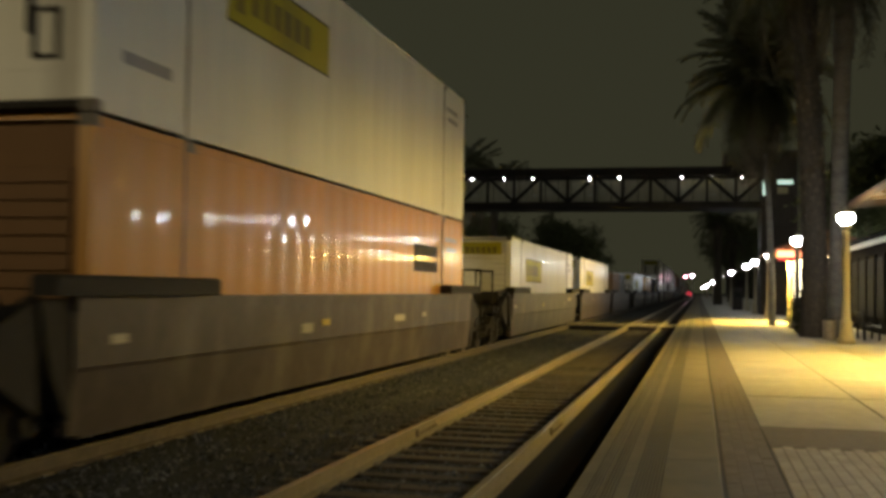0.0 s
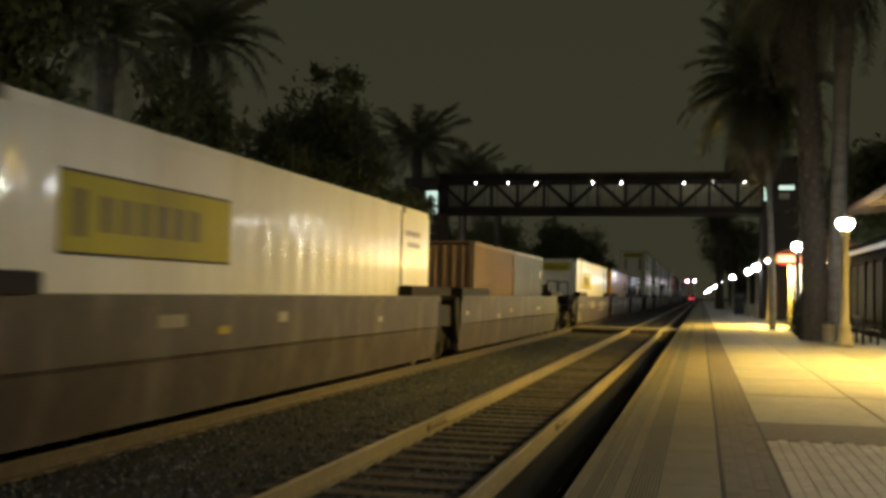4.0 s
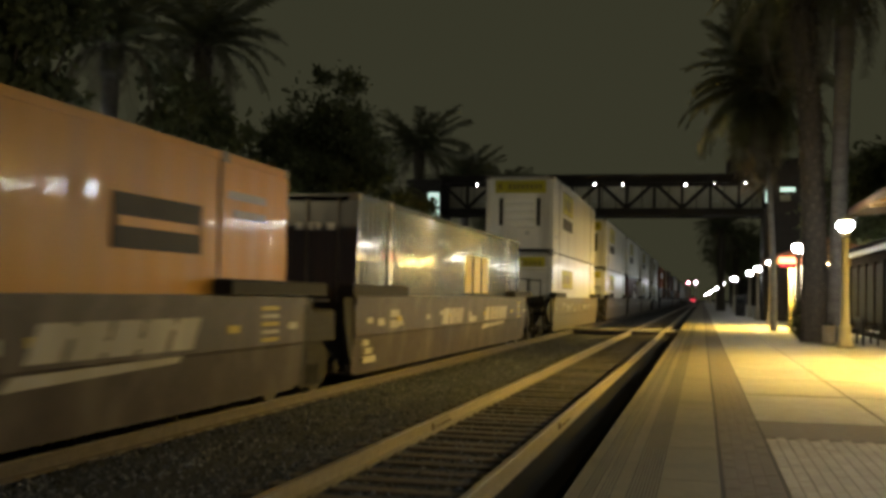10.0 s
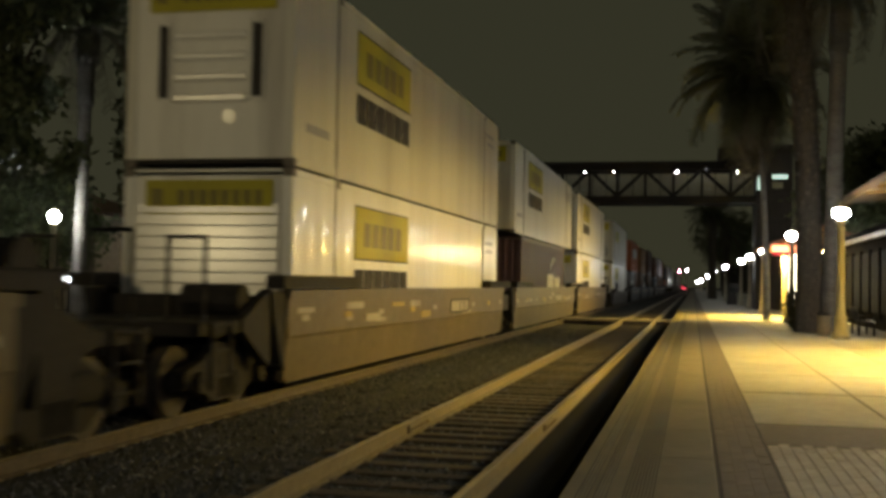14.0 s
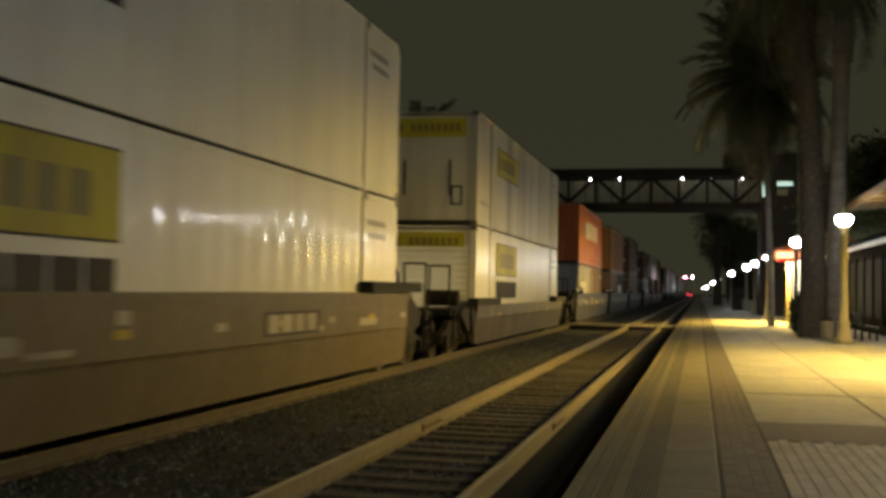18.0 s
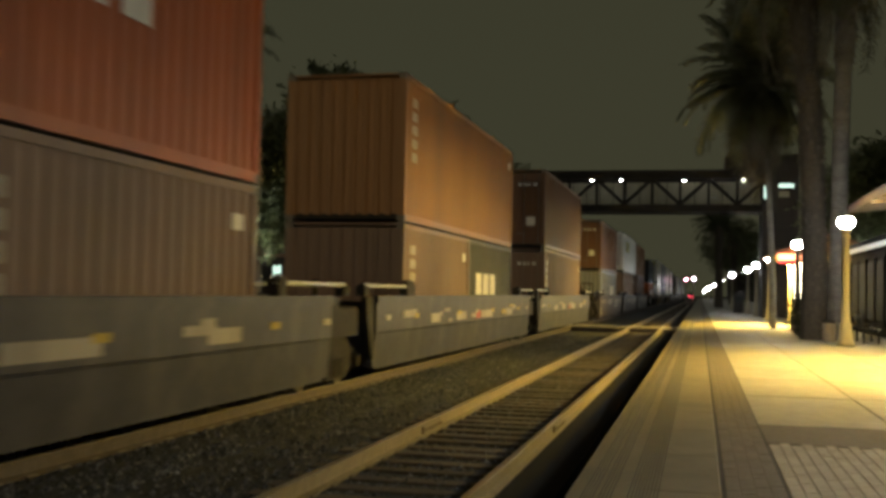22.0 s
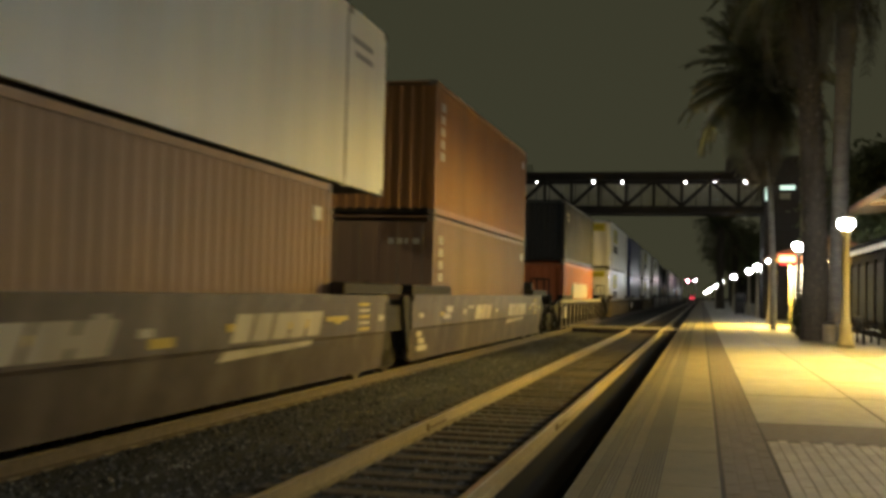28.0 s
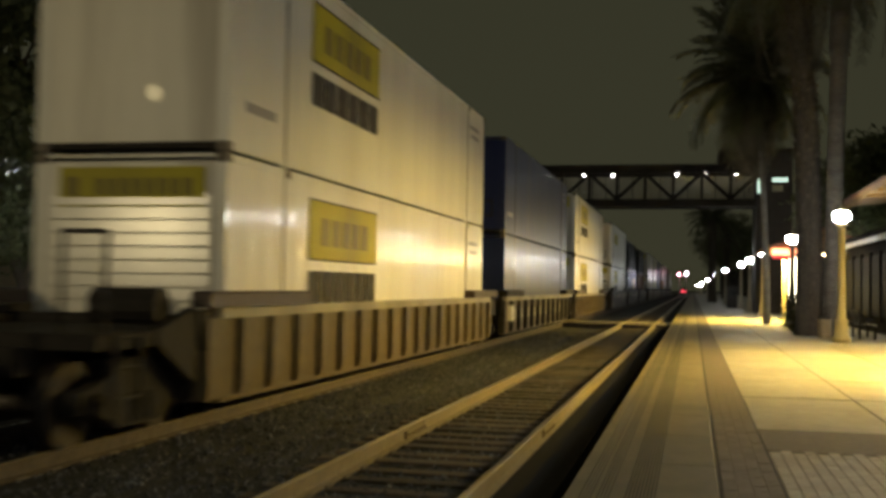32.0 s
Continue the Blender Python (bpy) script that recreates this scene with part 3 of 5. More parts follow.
def container(colour, length, height, style, words, marks):
    """A shipping container on its base at the origin; its leading end looks along -y.
    style: plate (smooth domestic), fine (narrow ribs), iso (deep ribs)."""
    mt = M[colour]
    # the orange end takes a darker copy of the side paint, as shade
    end_mt = {"white": M["white_end"], "grimy_white": M["white_end"], "orange": M["orange_end_shaded"]}.get(colour, mt)
    box = thing("shipping_container", words, "container", "containers on the train")
    w = 1.295 if length > 13 else 1.219
    h2 = length / 2
    for s in (-1, 1):
        if style == "iso":
            part("side_panel", corrugated(s * (w - 0.012), s, -h2 + 0.12, h2 - 0.12, 0.15, height - 0.1, 0.278, 0.036), mt, box)
        elif style == "fine":
            part("side_panel", waved(s * (w - 0.004), s, -h2 + 0.12, h2 - 0.12, 0.15, height - 0.1, 0.56, 0.012), mt, box, "", True)
        else:
            part("side_panel", corrugated(s * (w - 0.004), s, -h2 + 0.12, h2 - 0.12, 0.15, height - 0.1, 0.61, 0.006), mt, box)
        part("bottom_rail", Shape().box(s * w - 0.06 if s > 0 else -w, w if s > 0 else -w + 0.06, -h2 + 0.1, h2 - 0.1, 0.02, 0.155), mt, box)
        part("top_rail", Shape().box(w - 0.06 if s > 0 else -w, w if s > 0 else -w + 0.06, -h2 + 0.1, h2 - 0.1, height - 0.105, height - 0.01), mt, box)
        for e in (-1, 1):
            x0, x1 = (w - 0.15, w) if s > 0 else (-w, -w + 0.15)
            y0, y1 = (h2 - 0.13, h2) if e > 0 else (-h2, -h2 + 0.13)
            part("corner_post", Shape().box(x0, x1, y0, y1, 0.12, height - 0.12), mt, box)
            for z0, z1 in ((0.0, 0.12), (height - 0.12, height)):
                part("corner_casting", Shape().box(x0 - 0.003, x1 + 0.004, y0 - 0.004, y1 + 0.004, z0, z1), M["cast"], box)
            if length > 13:
                part("lift_post", Shape().box(w - 0.1 if s > 0 else -w - 0.004, w + 0.004 if s > 0 else -w + 0.1, e * 6.1 - 0.09, e * 6.1 + 0.09, 0.0, height), mt, box)
                part("seam", Shape().box(w - 0.02 if s > 0 else -w - 0.005, w + 0.005 if s > 0 else -w + 0.02, e * 6.1 - 0.125, e * 6.1 - 0.092, 0.02, height - 0.02), M["cast"], box, "grimy seam beside the lifting post")
                part("lift_casting", Shape().box(w - 0.1 if s > 0 else -w - 0.009, w + 0.009 if s > 0 else -w + 0.1, e * 6.1 - 0.1, e * 6.1 + 0.1, height - 0.13, height + 0.004), M["cast"], box)
    part("roof", Shape().slab(-w + 0.02, w - 0.02, -h2 + 0.02, h2 - 0.02, height - 0.05, height - 0.005, 0.02), mt, box)
    part("floor", Shape().box(-w + 0.06, w - 0.06, -h2 + 0.05, h2 - 0.05, 0.05, 0.15), M["steel_black"], box)
    part("rear_wall", corrugated_end(h2 - 0.03, 1, -w + 0.13, w - 0.13, 0.12, height - 0.1, 0.25, 0.03), mt, box)
    ye = -h2 + 0.02
    if "door" in marks:
        for s in (-1, 1):
            door = part("door", Shape().slab(min(0.01 * s, s * (w - 0.14)), max(0.01 * s, s * (w - 0.14)), ye, ye + 0.05, 0.14, height - 0.14, 0.0), mt, box)
            for k in range(4):
                x = s * (0.16 + 0.27 * k)
                if k in (1, 3):
                    part("lock_bar", Shape().rod((x, ye - 0.03, 0.1), (x, ye - 0.03, height - 0.1), 0.018, n=6), M["cast"], door)
                else:
                    part("rib", Shape().box(x - 0.05, x + 0.05, ye - 0.022, ye, 0.3, height - 0.3), mt, door)
            part("placard", Shape().box(s * 0.68 - 0.16, s * 0.68 + 0.16, ye - 0.03, ye - 0.02, 0.82, 1.14), M["letter_gold" if s < 0 else "letter_white"], door)
            part("handle", Shape().box(s * 0.35 - 0.16, s * 0.35 + 0.16, ye - 0.06, ye - 0.03, 0.5, 0.55), M["cast"], door)
        end_bars(box, "lettering", ye, 0.2, 0.95, height - 0.62, height - 0.5, 4, M["letter_white"])
    elif style == "iso":
        part("front_wall", corrugated_end(ye, -1, -w + 0.13, w - 0.13, 0.12, height - 0.1, 0.25, 0.04), mt, box)
    else:
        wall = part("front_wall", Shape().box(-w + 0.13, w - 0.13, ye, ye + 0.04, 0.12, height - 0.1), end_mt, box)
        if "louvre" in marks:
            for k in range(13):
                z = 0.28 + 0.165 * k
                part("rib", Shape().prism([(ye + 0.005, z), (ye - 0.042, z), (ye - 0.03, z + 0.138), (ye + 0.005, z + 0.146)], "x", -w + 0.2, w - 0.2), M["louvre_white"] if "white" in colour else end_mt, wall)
        else:
            for s in (-1, 1) if not {"slots", "plain_nose"} & set(marks) else ():
                part("lock_bar", Shape().rod((s * 0.6, ye - 0.03, 0.75), (s * 0.6, ye - 0.03, 1.65), 0.03, n=6), M["sign_dark"], wall)
                part("horizontal_rib", Shape().box(-w + 0.2, w - 0.2, ye - 0.012, ye, 0.4 + 0.55 * (s + 1), 0.46 + 0.55 * (s + 1)), end_mt, wall)
            if not {"slots", "plain_nose"} & set(marks):
                part("vent", Shape().box(0.62, 0.92, ye - 0.02, ye, 0.5, 0.55).box(0.62, 0.92, ye - 0.02, ye, 0.95, 1.0).box(0.62, 0.67, ye - 0.02, ye, 0.55, 0.95).box(0.87, 0.92, ye - 0.02, ye, 0.55, 0.95), M["sign_dark"], wall)
        if {"slots", "plain_nose"} & set(marks):
            # pale disc standing in for the lamp's reflection on the end wall
            part("roundel", Shape().rod((0.3, ye - 0.012, 0.72), (0.3, ye, 0.72), 0.1, n=14), M["galv"], wall, "pale metal disc for the glint of a lamp")
        if "slots" in marks:
            for s in (-1, 1):
                part("slot", Shape().box(s * 0.72 - 0.08, s * 0.72 + 0.08, ye - 0.006, ye + 0.002, 1.0, 2.05), M["sign_dark"], wall, "dark upright slot")
                part("slot_frame", Shape().box(s * 0.72 - 0.12, s * 0.72 - 0.08, ye - 0.03, ye, 0.95, 2.1).box(s * 0.72 + 0.08, s * 0.72 + 0.12, ye - 0.03, ye, 0.95, 2.1), end_mt, wall)
            for k in range(1, 5):
                part("horizontal_rib", Shape().prism([(ye, 0.62 + 0.3 * k), (ye - 0.04, 0.66 + 0.3 * k), (ye - 0.04, 0.72 + 0.3 * k), (ye, 0.76 + 0.3 * k)], "x", -0.56, 0.56), M["louvre_white"], wall)
        if "nose" in marks:
            sign = part("sign", Shape().slab(-0.95, 1.0, ye - 0.034, ye, height - 0.66, height - 0.17, 0.0), M["sign_yellow"], box, "yellow sign board with dark marks")
            end_bars(sign, "lettering", ye - 0.035, -0.45, 0.9, height - 0.52, height - 0.31, 8, M["sign_ink"])
            end_bars(sign, "emblem", ye - 0.035, -0.86, -0.6, height - 0.53, height - 0.29, 1, M["sign_ink"])
    xs = w + 0.004
    if "board" in marks:
        sign = part("sign", Shape().box(w - 0.005, xs + 0.004, -5.2, -1.65, height - 1.34, height - 0.58), M["sign_yellow"], box, "yellow sign board with dark marks")
        part("sign_edge", Shape().box(xs, xs + 0.01, -5.2, -1.65, height - 0.6, height - 0.575).box(xs, xs + 0.01, -5.2, -1.65, height - 1.345, height - 1.32), M["sign_dark"], sign, "dark edge strips")
        bars(sign, "lettering", xs + 0.004, -4.55, -2.35, height - 1.12, height - 0.78, 6, M["sign_ink"])
        bars(sign, "emblem", xs + 0.004, -5.02, -4.75, height - 1.18, height - 0.74, 1, M["sign_ink"], 0.0)
    if "twin" in marks:
        sign = part("sign", Shape().box(w - 0.005, xs + 0.004, -5.2, -1.8, height - 1.22, height - 0.32), M["sign_yellow"], box, "yellow sign board with dark marks")
        part("sign_edge", Shape().box(xs, xs + 0.01, -5.2, -1.8, height - 0.34, height - 0.315).box(xs, xs + 0.01, -5.2, -1.8, height - 1.225, height - 1.2), M["sign_dark"], sign, "dark edge strips")
        bars(sign, "lettering", xs + 0.004, -4.7, -2.2, height - 1.0, height - 0.58, 5, M["sign_ink"])
        bars(box, "lettering", xs + 0.002, -5.2, -1.8, height - 1.86, height - 1.38, 6, M["sign_dark"], 0.12, "dark lettering blocks under the sign")
    if "dark_board" in marks:
        sign = part("sign", Shape().box(w - 0.005, xs + 0.004, 3.6, 5.5, height - 1.25, height - 0.7), M["sign_dark"], box, "dark sign board")
        bars(sign, "lettering", xs + 0.004, 3.7, 5.4, height - 1.03, height - 0.93, 1, M["orange"], 0.0)
    if "letters" in marks:
        bars(box, "lettering", xs - 0.006, -2.6, 3.5, 1.35, 2.2, 7, M["letter_white"], 0.34, "large white lettering block")
        bars(box, "emblem", xs - 0.006, -3.5, -2.85, 1.4, 2.1, 1, M["letter_teal"], 0.0, "teal emblem")
    if "low_letters" in marks:
        bars(box, "lettering", xs - 0.006, -2.4, 3.45, 1.1, 1.75, 7, M["letter_white"], 0.34, "large white lettering block")
        bars(box, "emblem", xs - 0.006, -3.3, -2.7, 1.15, 1.7, 1, M["letter_teal"], 0.0, "teal emblem")
    if "liner" in marks:
        bars(box, "lettering", xs - 0.006, 0.6, 2.5, 1.18, 1.72, 3, M["letter_white"], 0.2, "large white lettering block")
        bars(box, "lettering", xs - 0.006, 2.8, 4.5, 1.18, 1.6, 3, M["letter_white"], 0.2, "large white lettering block")
        swoosh = [(1.5 + 1.15 * k / 8, 2.0 + 0.42 * math.sin(0.5 * math.pi * k / 8)) for k in range(9)]
        sw = swoosh + [(y, z - 0.13) for y, z in swoosh[::-1]]
        part("emblem", Shape().prism(sw, "x", xs - 0.008, xs), M["letter_white"], box, "white curved emblem")
    if "gold" in marks:
        bars(box, "lettering", xs - 0.006, 0.3, 3.4, 1.3, 2.2, 3, M["letter_gold"], 0.3, "large gold lettering block")
    if "codes" in marks:
        for k in range(5):
            part("marking", Shape().box(xs - 0.008, xs, -h2 + 0.5, -h2 + 0.86, height - 0.6 - 0.27 * k, height - 0.42 - 0.27 * k), M["stencil"], box)
        part("marking", Shape().box(xs - 0.008, xs, h2 - 0.75, h2 - 0.45, height - 0.6, height - 0.4), M["letter_white"], box)
    if "small_code" in marks:
        part("marking", Shape().box(xs - 0.008, xs, -h2 + 0.7, -h2 + 1.5, height - 0.62, height - 0.52).box(xs - 0.008, xs, -h2 + 1.0, -h2 + 1.5, height - 0.82, height - 0.72), M["stencil"], box)
    if "plate_mark" in marks:
        part("marking", Shape().box(xs - 0.008, xs, h2 - 0.75, h2 - 0.42, height - 0.75, height - 0.5), M["letter_white"], box)
    if "short" in marks:
        bars(box, "lettering", xs - 0.006, h2 - 5.2, h2 - 2.4, 1.2, 1.75, 3, M["letter_white"], 0.22, "white lettering block")
    if style != "iso":
        for k in range(2):
            part("marking", Shape().box(xs - 0.006, xs, h2 - 1.9 + 0.2 * k, h2 - 0.75, height - 0.55 - 0.22 * k, height - 0.45 - 0.22 * k), M["grey"], box)
        part("marking", Shape().box(xs - 0.006, xs, -h2 + 0.5, -h2 + 1.5, 0.55, 0.68), M["grey"], box)
    return box


KINDS = {}


def put_container(key, s, z, spec):
    """Set a container of that kind at s metres along the train, its floor at z."""
    if key not in KINDS:
        KINDS[key] = container(*spec)
        ob = KINDS[key]
    else:
        ob = copy_thing(KINDS[key], Matrix())
    ob.matrix_basis = pose(XT, s, z)
    MOVERS.append((ob, s, z))
    return ob


MOVERS, WHEELS = [], []

wheel_mesh = None


def wheelset(parent, y):
    """Axle with two wheels, turning about x."""
    global wheel_mesh
    if wheel_mesh is None:
        s = Shape()
        s.rod((-1.0, 0, 0), (1.0, 0, 0), 0.08, n=8)
        for e in (-1, 1):
            a, b = e * 0.69, e * 0.81
            s.rod((a, 0, 0), (b, 0, 0), 0.42, n=22)
            s.rod((a - e * 0.03, 0, 0), (a, 0, 0), 0.45, n=22)
            s.rod((b, 0, 0), (b + e * 0.04, 0, 0), 0.17, n=10)
            for k in range(3):
                t = 2 * math.pi * k / 3
                s.rod((b, 0.27 * math.cos(t), 0.27 * math.sin(t)), (b + e * 0.012, 0.27 * math.cos(t), 0.27 * math.sin(t)), 0.06, n=6)
        wheel_mesh = s.mesh("wheelset")
        wheel_mesh.materials.append(M["wheel"])
    ob = part("wheelset", wheel_mesh, None, parent, "worn steel wheels on an axle", at=pose(0, y, 0.42))
    WHEELS.append((ob, y))
    return ob


TRUCK_MESH = {}


def truck(parent, y):
    """A two-axle truck: bolster, two cast side frames with bearing caps, spring nests."""
    if not TRUCK_MESH:
        TRUCK_MESH["bolster"] = Shape().box(-1.1, 1.1, -0.22, 0.22, 0.5, 0.82).mesh("truck")
        for e in (-1, 1):
            x0, x1 = (0.93, 1.09) if e > 0 else (-1.09, -0.93)
            s = Shape().prism([(-1.2, 0.36), (-1.2, 0.56), (-0.75, 0.66), (-0.35, 0.86), (0.35, 0.86), (0.75, 0.66), (1.2, 0.56), (1.2, 0.36), (0.72, 0.34), (0.45, 0.16), (-0.45, 0.16), (-0.72, 0.34)], "x", x0, x1)
            for k in (-0.89, 0.89):
                s.rod((x1 if e > 0 else x0, k, 0.42), ((x1 if e > 0 else x0) + e * 0.09, k, 0.42), 0.13, n=10)
            TRUCK_MESH["side_frame", e] = s.mesh("side_frame")
            s = Shape()
            for k in (-0.18, 0.0, 0.18):
                s.rod(((x0 + x1) / 2 + e * 0.06, k, 0.2), ((x0 + x1) / 2 + e * 0.06, k, 0.5), 0.075, n=8)
            TRUCK_MESH["spring_nest", e] = s.mesh("spring_nest")
        for me in TRUCK_MESH.values():
            me.materials.append(M["steel_black"])
    t = part("truck", TRUCK_MESH["bolster"], None, parent, "black cast-steel truck with two axles", at=pose(0, y, 0))
    for e in (-1, 1):
        part("side_frame", TRUCK_MESH["side_frame", e], None, t)
        part("spring_nest", TRUCK_MESH["spring_nest", e], None, t)
    for k in (-0.89, 0.89):
        wheelset(t, k)
    return t


SIDE, CUT = 8.9, 0.42


def well_car(s, colour, style, lead, trail, words):
    """One well of an articulated car. lead, trail: what is at each end: 'truck' (coupler end), 'joint' (its shared truck) or '' (carried by its neighbour)."""
    car = thing("well_car", words, "rail car", "well cars of the train")
    car.matrix_basis = pose(XT, s, 0)
    MOVERS.append((car, s, 0))
    mt = M[colour]
    low = style in ("low", "ribbed")
    top = {"plain": 1.52, "low": 1.2, "ribbed": 1.36, "slim": 1.5}[style]
    for e in (-1, 1):
        def prof(pts):
            return [(e * x, z) for x, z in pts][:: e]
        body = prof([(1.365, 0.28), (1.405, 0.84), (1.42, 0.88), (1.42, top - 0.06), (1.36, top), (1.33, top), (1.33, 0.88), (1.25, 0.28)])
        if style == "ribbed":
            body = prof([(1.33, 0.28), (1.35, top - 0.1), (1.35, top), (1.25, top), (1.22, 0.28)])
        side = part("side_sill", Shape().prism(body, "y", -SIDE + CUT, SIDE - CUT), mt, car)
        chord = prof([(1.33, top - 0.13), (1.455, top - 0.13), (1.455, top), (1.33, top + 0.004)])
        part("top_chord", Shape().prism(chord, "y", -SIDE + CUT - 0.02, SIDE - CUT + 0.02), M["car_trim"] if style == "ribbed" else mt, side)
        part("bottom_flange", Shape().prism(prof([(1.22, 0.24), (1.36, 0.24), (1.36, 0.30), (1.22, 0.30)]), "y", -SIDE + 0.6, SIDE - 0.6), mt, side)
        if style == "ribbed":
            if colour == "car_dark" and e > 0:
                part("placard", Shape().box(1.29, 1.462, -SIDE + 1.25, -SIDE + 1.75, 0.62, 1.08), M["letter_white"], side, "white placard")
            n = 18 if colour == "car_yellow" else 12
            if e > 0 and colour == "car_dark":
                for k in (1, 2, 3, 4, 5, 6, 8, 9):
                    y = -SIDE + 0.25 + (2 * SIDE - 0.5) * (k + 0.5) / n
                    part("stencil", Shape().box(1.33, 1.362, y - 0.4, y + 0.4, 0.66, 0.76).box(1.33, 1.362, y - 0.4, y + (0.35 if k % 2 else 0.1), 0.82, 0.95), M["stencil"], side)
            for k in range(n + 1):
                y = -SIDE + 0.25 + (2 * SIDE - 0.5) * k / n
                part("rib", Shape().prism(prof([(1.24, 0.3), (1.40, 0.3), (1.43, 0.42), (1.43, top - 0.13), (1.28, top - 0.13)]), "y", y - 0.12, y + 0.12) if colour == "car_yellow" else Shape().prism(prof([(1.24, 0.3), (1.42, 0.3), (1.44, 0.42), (1.44, top - 0.13), (1.28, top - 0.13)]), "y", y - 0.09, y + 0.09), mt if colour == "car_yellow" else M["steel_black"], side)
        else:
            # stencils, reflectors and repair patches
            r = random.Random(int(s * 10) + e)
            plain_side = s < 100 or style == "low"
            for k in range(9 if e > 0 else 0):
                if plain_side and k % 3:
                    continue
                y = -SIDE + 0.9 + k * 2.0 + r.uniform(-0.2, 0.2)
                part("reflector", Shape().box(min(e * 1.42, e * 1.428), max(e * 1.42, e * 1.428), y, y + 0.3, 1.07, 1.16), M["letter_gold"] if k % 2 else M["stencil"], side)
            for k in range(0 if e < 0 else 2 if plain_side else 9):
                y = r.uniform(-SIDE + 0.3, SIDE - 1.6)
                z = r.uniform(0.92, top - 0.3)
                part("stencil", Shape().box(min(e * 1.42, e * 1.4265), max(e * 1.42, e * 1.4265), y, y + r.uniform(0.25, 1.0), z, z + r.uniform(0.06, 0.14)), M["stencil"] if r.random() < 0.85 else M["letter_gold"], side)
            if e < 0 or plain_side:
                pass
            elif colour == "car_brown" and style != "low":
                for y0, y1 in ((2.1, 5.2), (-2.6, -0.5)):
                    # slanted railway name, drawn as blocks
                    sk = 0.2
                    nb = 5 if y0 > 0 else 3
                    w = (y1 - y0) / nb
                    for k in range(nb):
                        a, b = y0 + k * w, y0 + (k + 0.84) * w
                        part("lettering", Shape().add([(e * 1.4285, a, 0.93), (e * 1.4285, b, 0.93), (e * 1.4285, b + sk, 1.27), (e * 1.4285, a + sk, 1.27)], [(0, 1, 2, 3) if e > 0 else (3, 2, 1, 0)]), M["stencil"], side)
                    if y0 > 0:
                        part("lettering_stripe", Shape().prism([(y0 - 0.3, 0.72), (y1 - 0.4, 0.8), (y1 - 0.3, 0.87), (y0 - 0.12, 0.84)], "x", e * 1.38, e * 1.42), M["stencil"], side)
                # ladder of data panels low by each end
                for k in range(3):
                    part("data_panel", Shape().box(e * 1.39, e * 1.418, -SIDE + 0.85 + 0.1 * (k % 2), -SIDE + 1.6 - 0.2 * k, 0.42 + 0.14 * k, 0.52 + 0.14 * k), M["stencil"], side)
                for k in range(5):
                    part("data_panel", Shape().box(e * 1.42, e * 1.4275, SIDE - 1.9, SIDE - 1.35, 0.93 + 0.1 * k, 0.98 + 0.1 * k), M["stencil" if k % 2 else "letter_gold"], side)
            elif colour == "car_yellow":
                frame_ = part("name_plate", Shape().box(min(e * 1.42, e * 1.427), max(e * 1.42, e * 1.427), 1.6, 3.6, 0.95, 1.27), M["sign_dark"], side)
                for k in range(4):
                    part("lettering", Shape().box(min(e * 1.42, e * 1.432), max(e * 1.42, e * 1.432), 1.68 + 0.47 * k, 2.06 + 0.47 * k, 0.99, 1.23), M["stencil"], frame_)
            else:
                for y0, wdt in ((-4.6, 0.8), (-2.2, 1.0), (0.6, 1.5), (4.3, 0.9)):
                    part("stencil", Shape().box(min(e * 1.42, e * 1.4275), max(e * 1.42, e * 1.4275), y0, y0 + wdt, 0.95, 1.13), M["stencil"], side)
                part("emblem", Shape().box(min(e * 1.42, e * 1.4275), max(e * 1.42, e * 1.4275), 0.0, 0.5, 0.95, 1.13), M["letter_red"], side)
        for d in (-1, 1):
            yc = SIDE - CUT
            end = [(d * yc, 0.42), (d * yc, top - 0.02), (d * (SIDE + 0.05), top - 0.02), (d * (SIDE - 0.02), 1.15), (d * (SIDE - 0.14), 0.85), (d * (yc + 0.12), 0.55)]
            part("sill_end", Shape().prism(end, "x", *sorted((e * 1.30, e * 1.385))), M["steel_black"], car, "curved dark end of the sill")
            # dark walkway ledge above the sill near each end
            y0, y1 = (5.8, SIDE + 0.1) if d > 0 else (-SIDE - 0.1, -5.8)
            if style == "slim":
                y0, y1 = (6.3, SIDE + 0.2) if d > 0 else (-SIDE - 0.2, -6.3)
                part("walkway_rod", Shape().rod((e * 1.4, y0, top + 0.17), (e * 1.4, y1, top + 0.17), 0.035, n=6), M["galv"], car, "galvanised rod")
                part("walkway_bracket", Shape().slab(min(e * 1.3, e * 1.45), max(e * 1.3, e * 1.45), (y1 if d < 0 else y0) - 0.3 * (d < 0), (y1 if d < 0 else y0) + 0.3, top, top + 0.3, 0.08), M["steel_black"], car)
                part("walkway_bracket", Shape().slab(min(e * 1.3, e * 1.45), max(e * 1.3, e * 1.45), (y0 if d < 0 else y1) - 0.15, (y0 if d < 0 else y1) + 0.15, top, top + 0.22, 0.08), M["steel_black"], car)
            else:
                part("walkway_ledge", Shape().slab(min(e * 1.31, e * 1.56), max(e * 1.31, e * 1.56), y0, y1, top + 0.005, top + 0.19, 0.03), M["steel_black"] if colour != "car_yellow" or not low else M["car_dark"], car, "dark walkway over the sill end")
    part("well_floor", Shape().box(-1.25, 1.25, -7.9, 7.9, 0.26, 0.31), M["steel_black"], car)
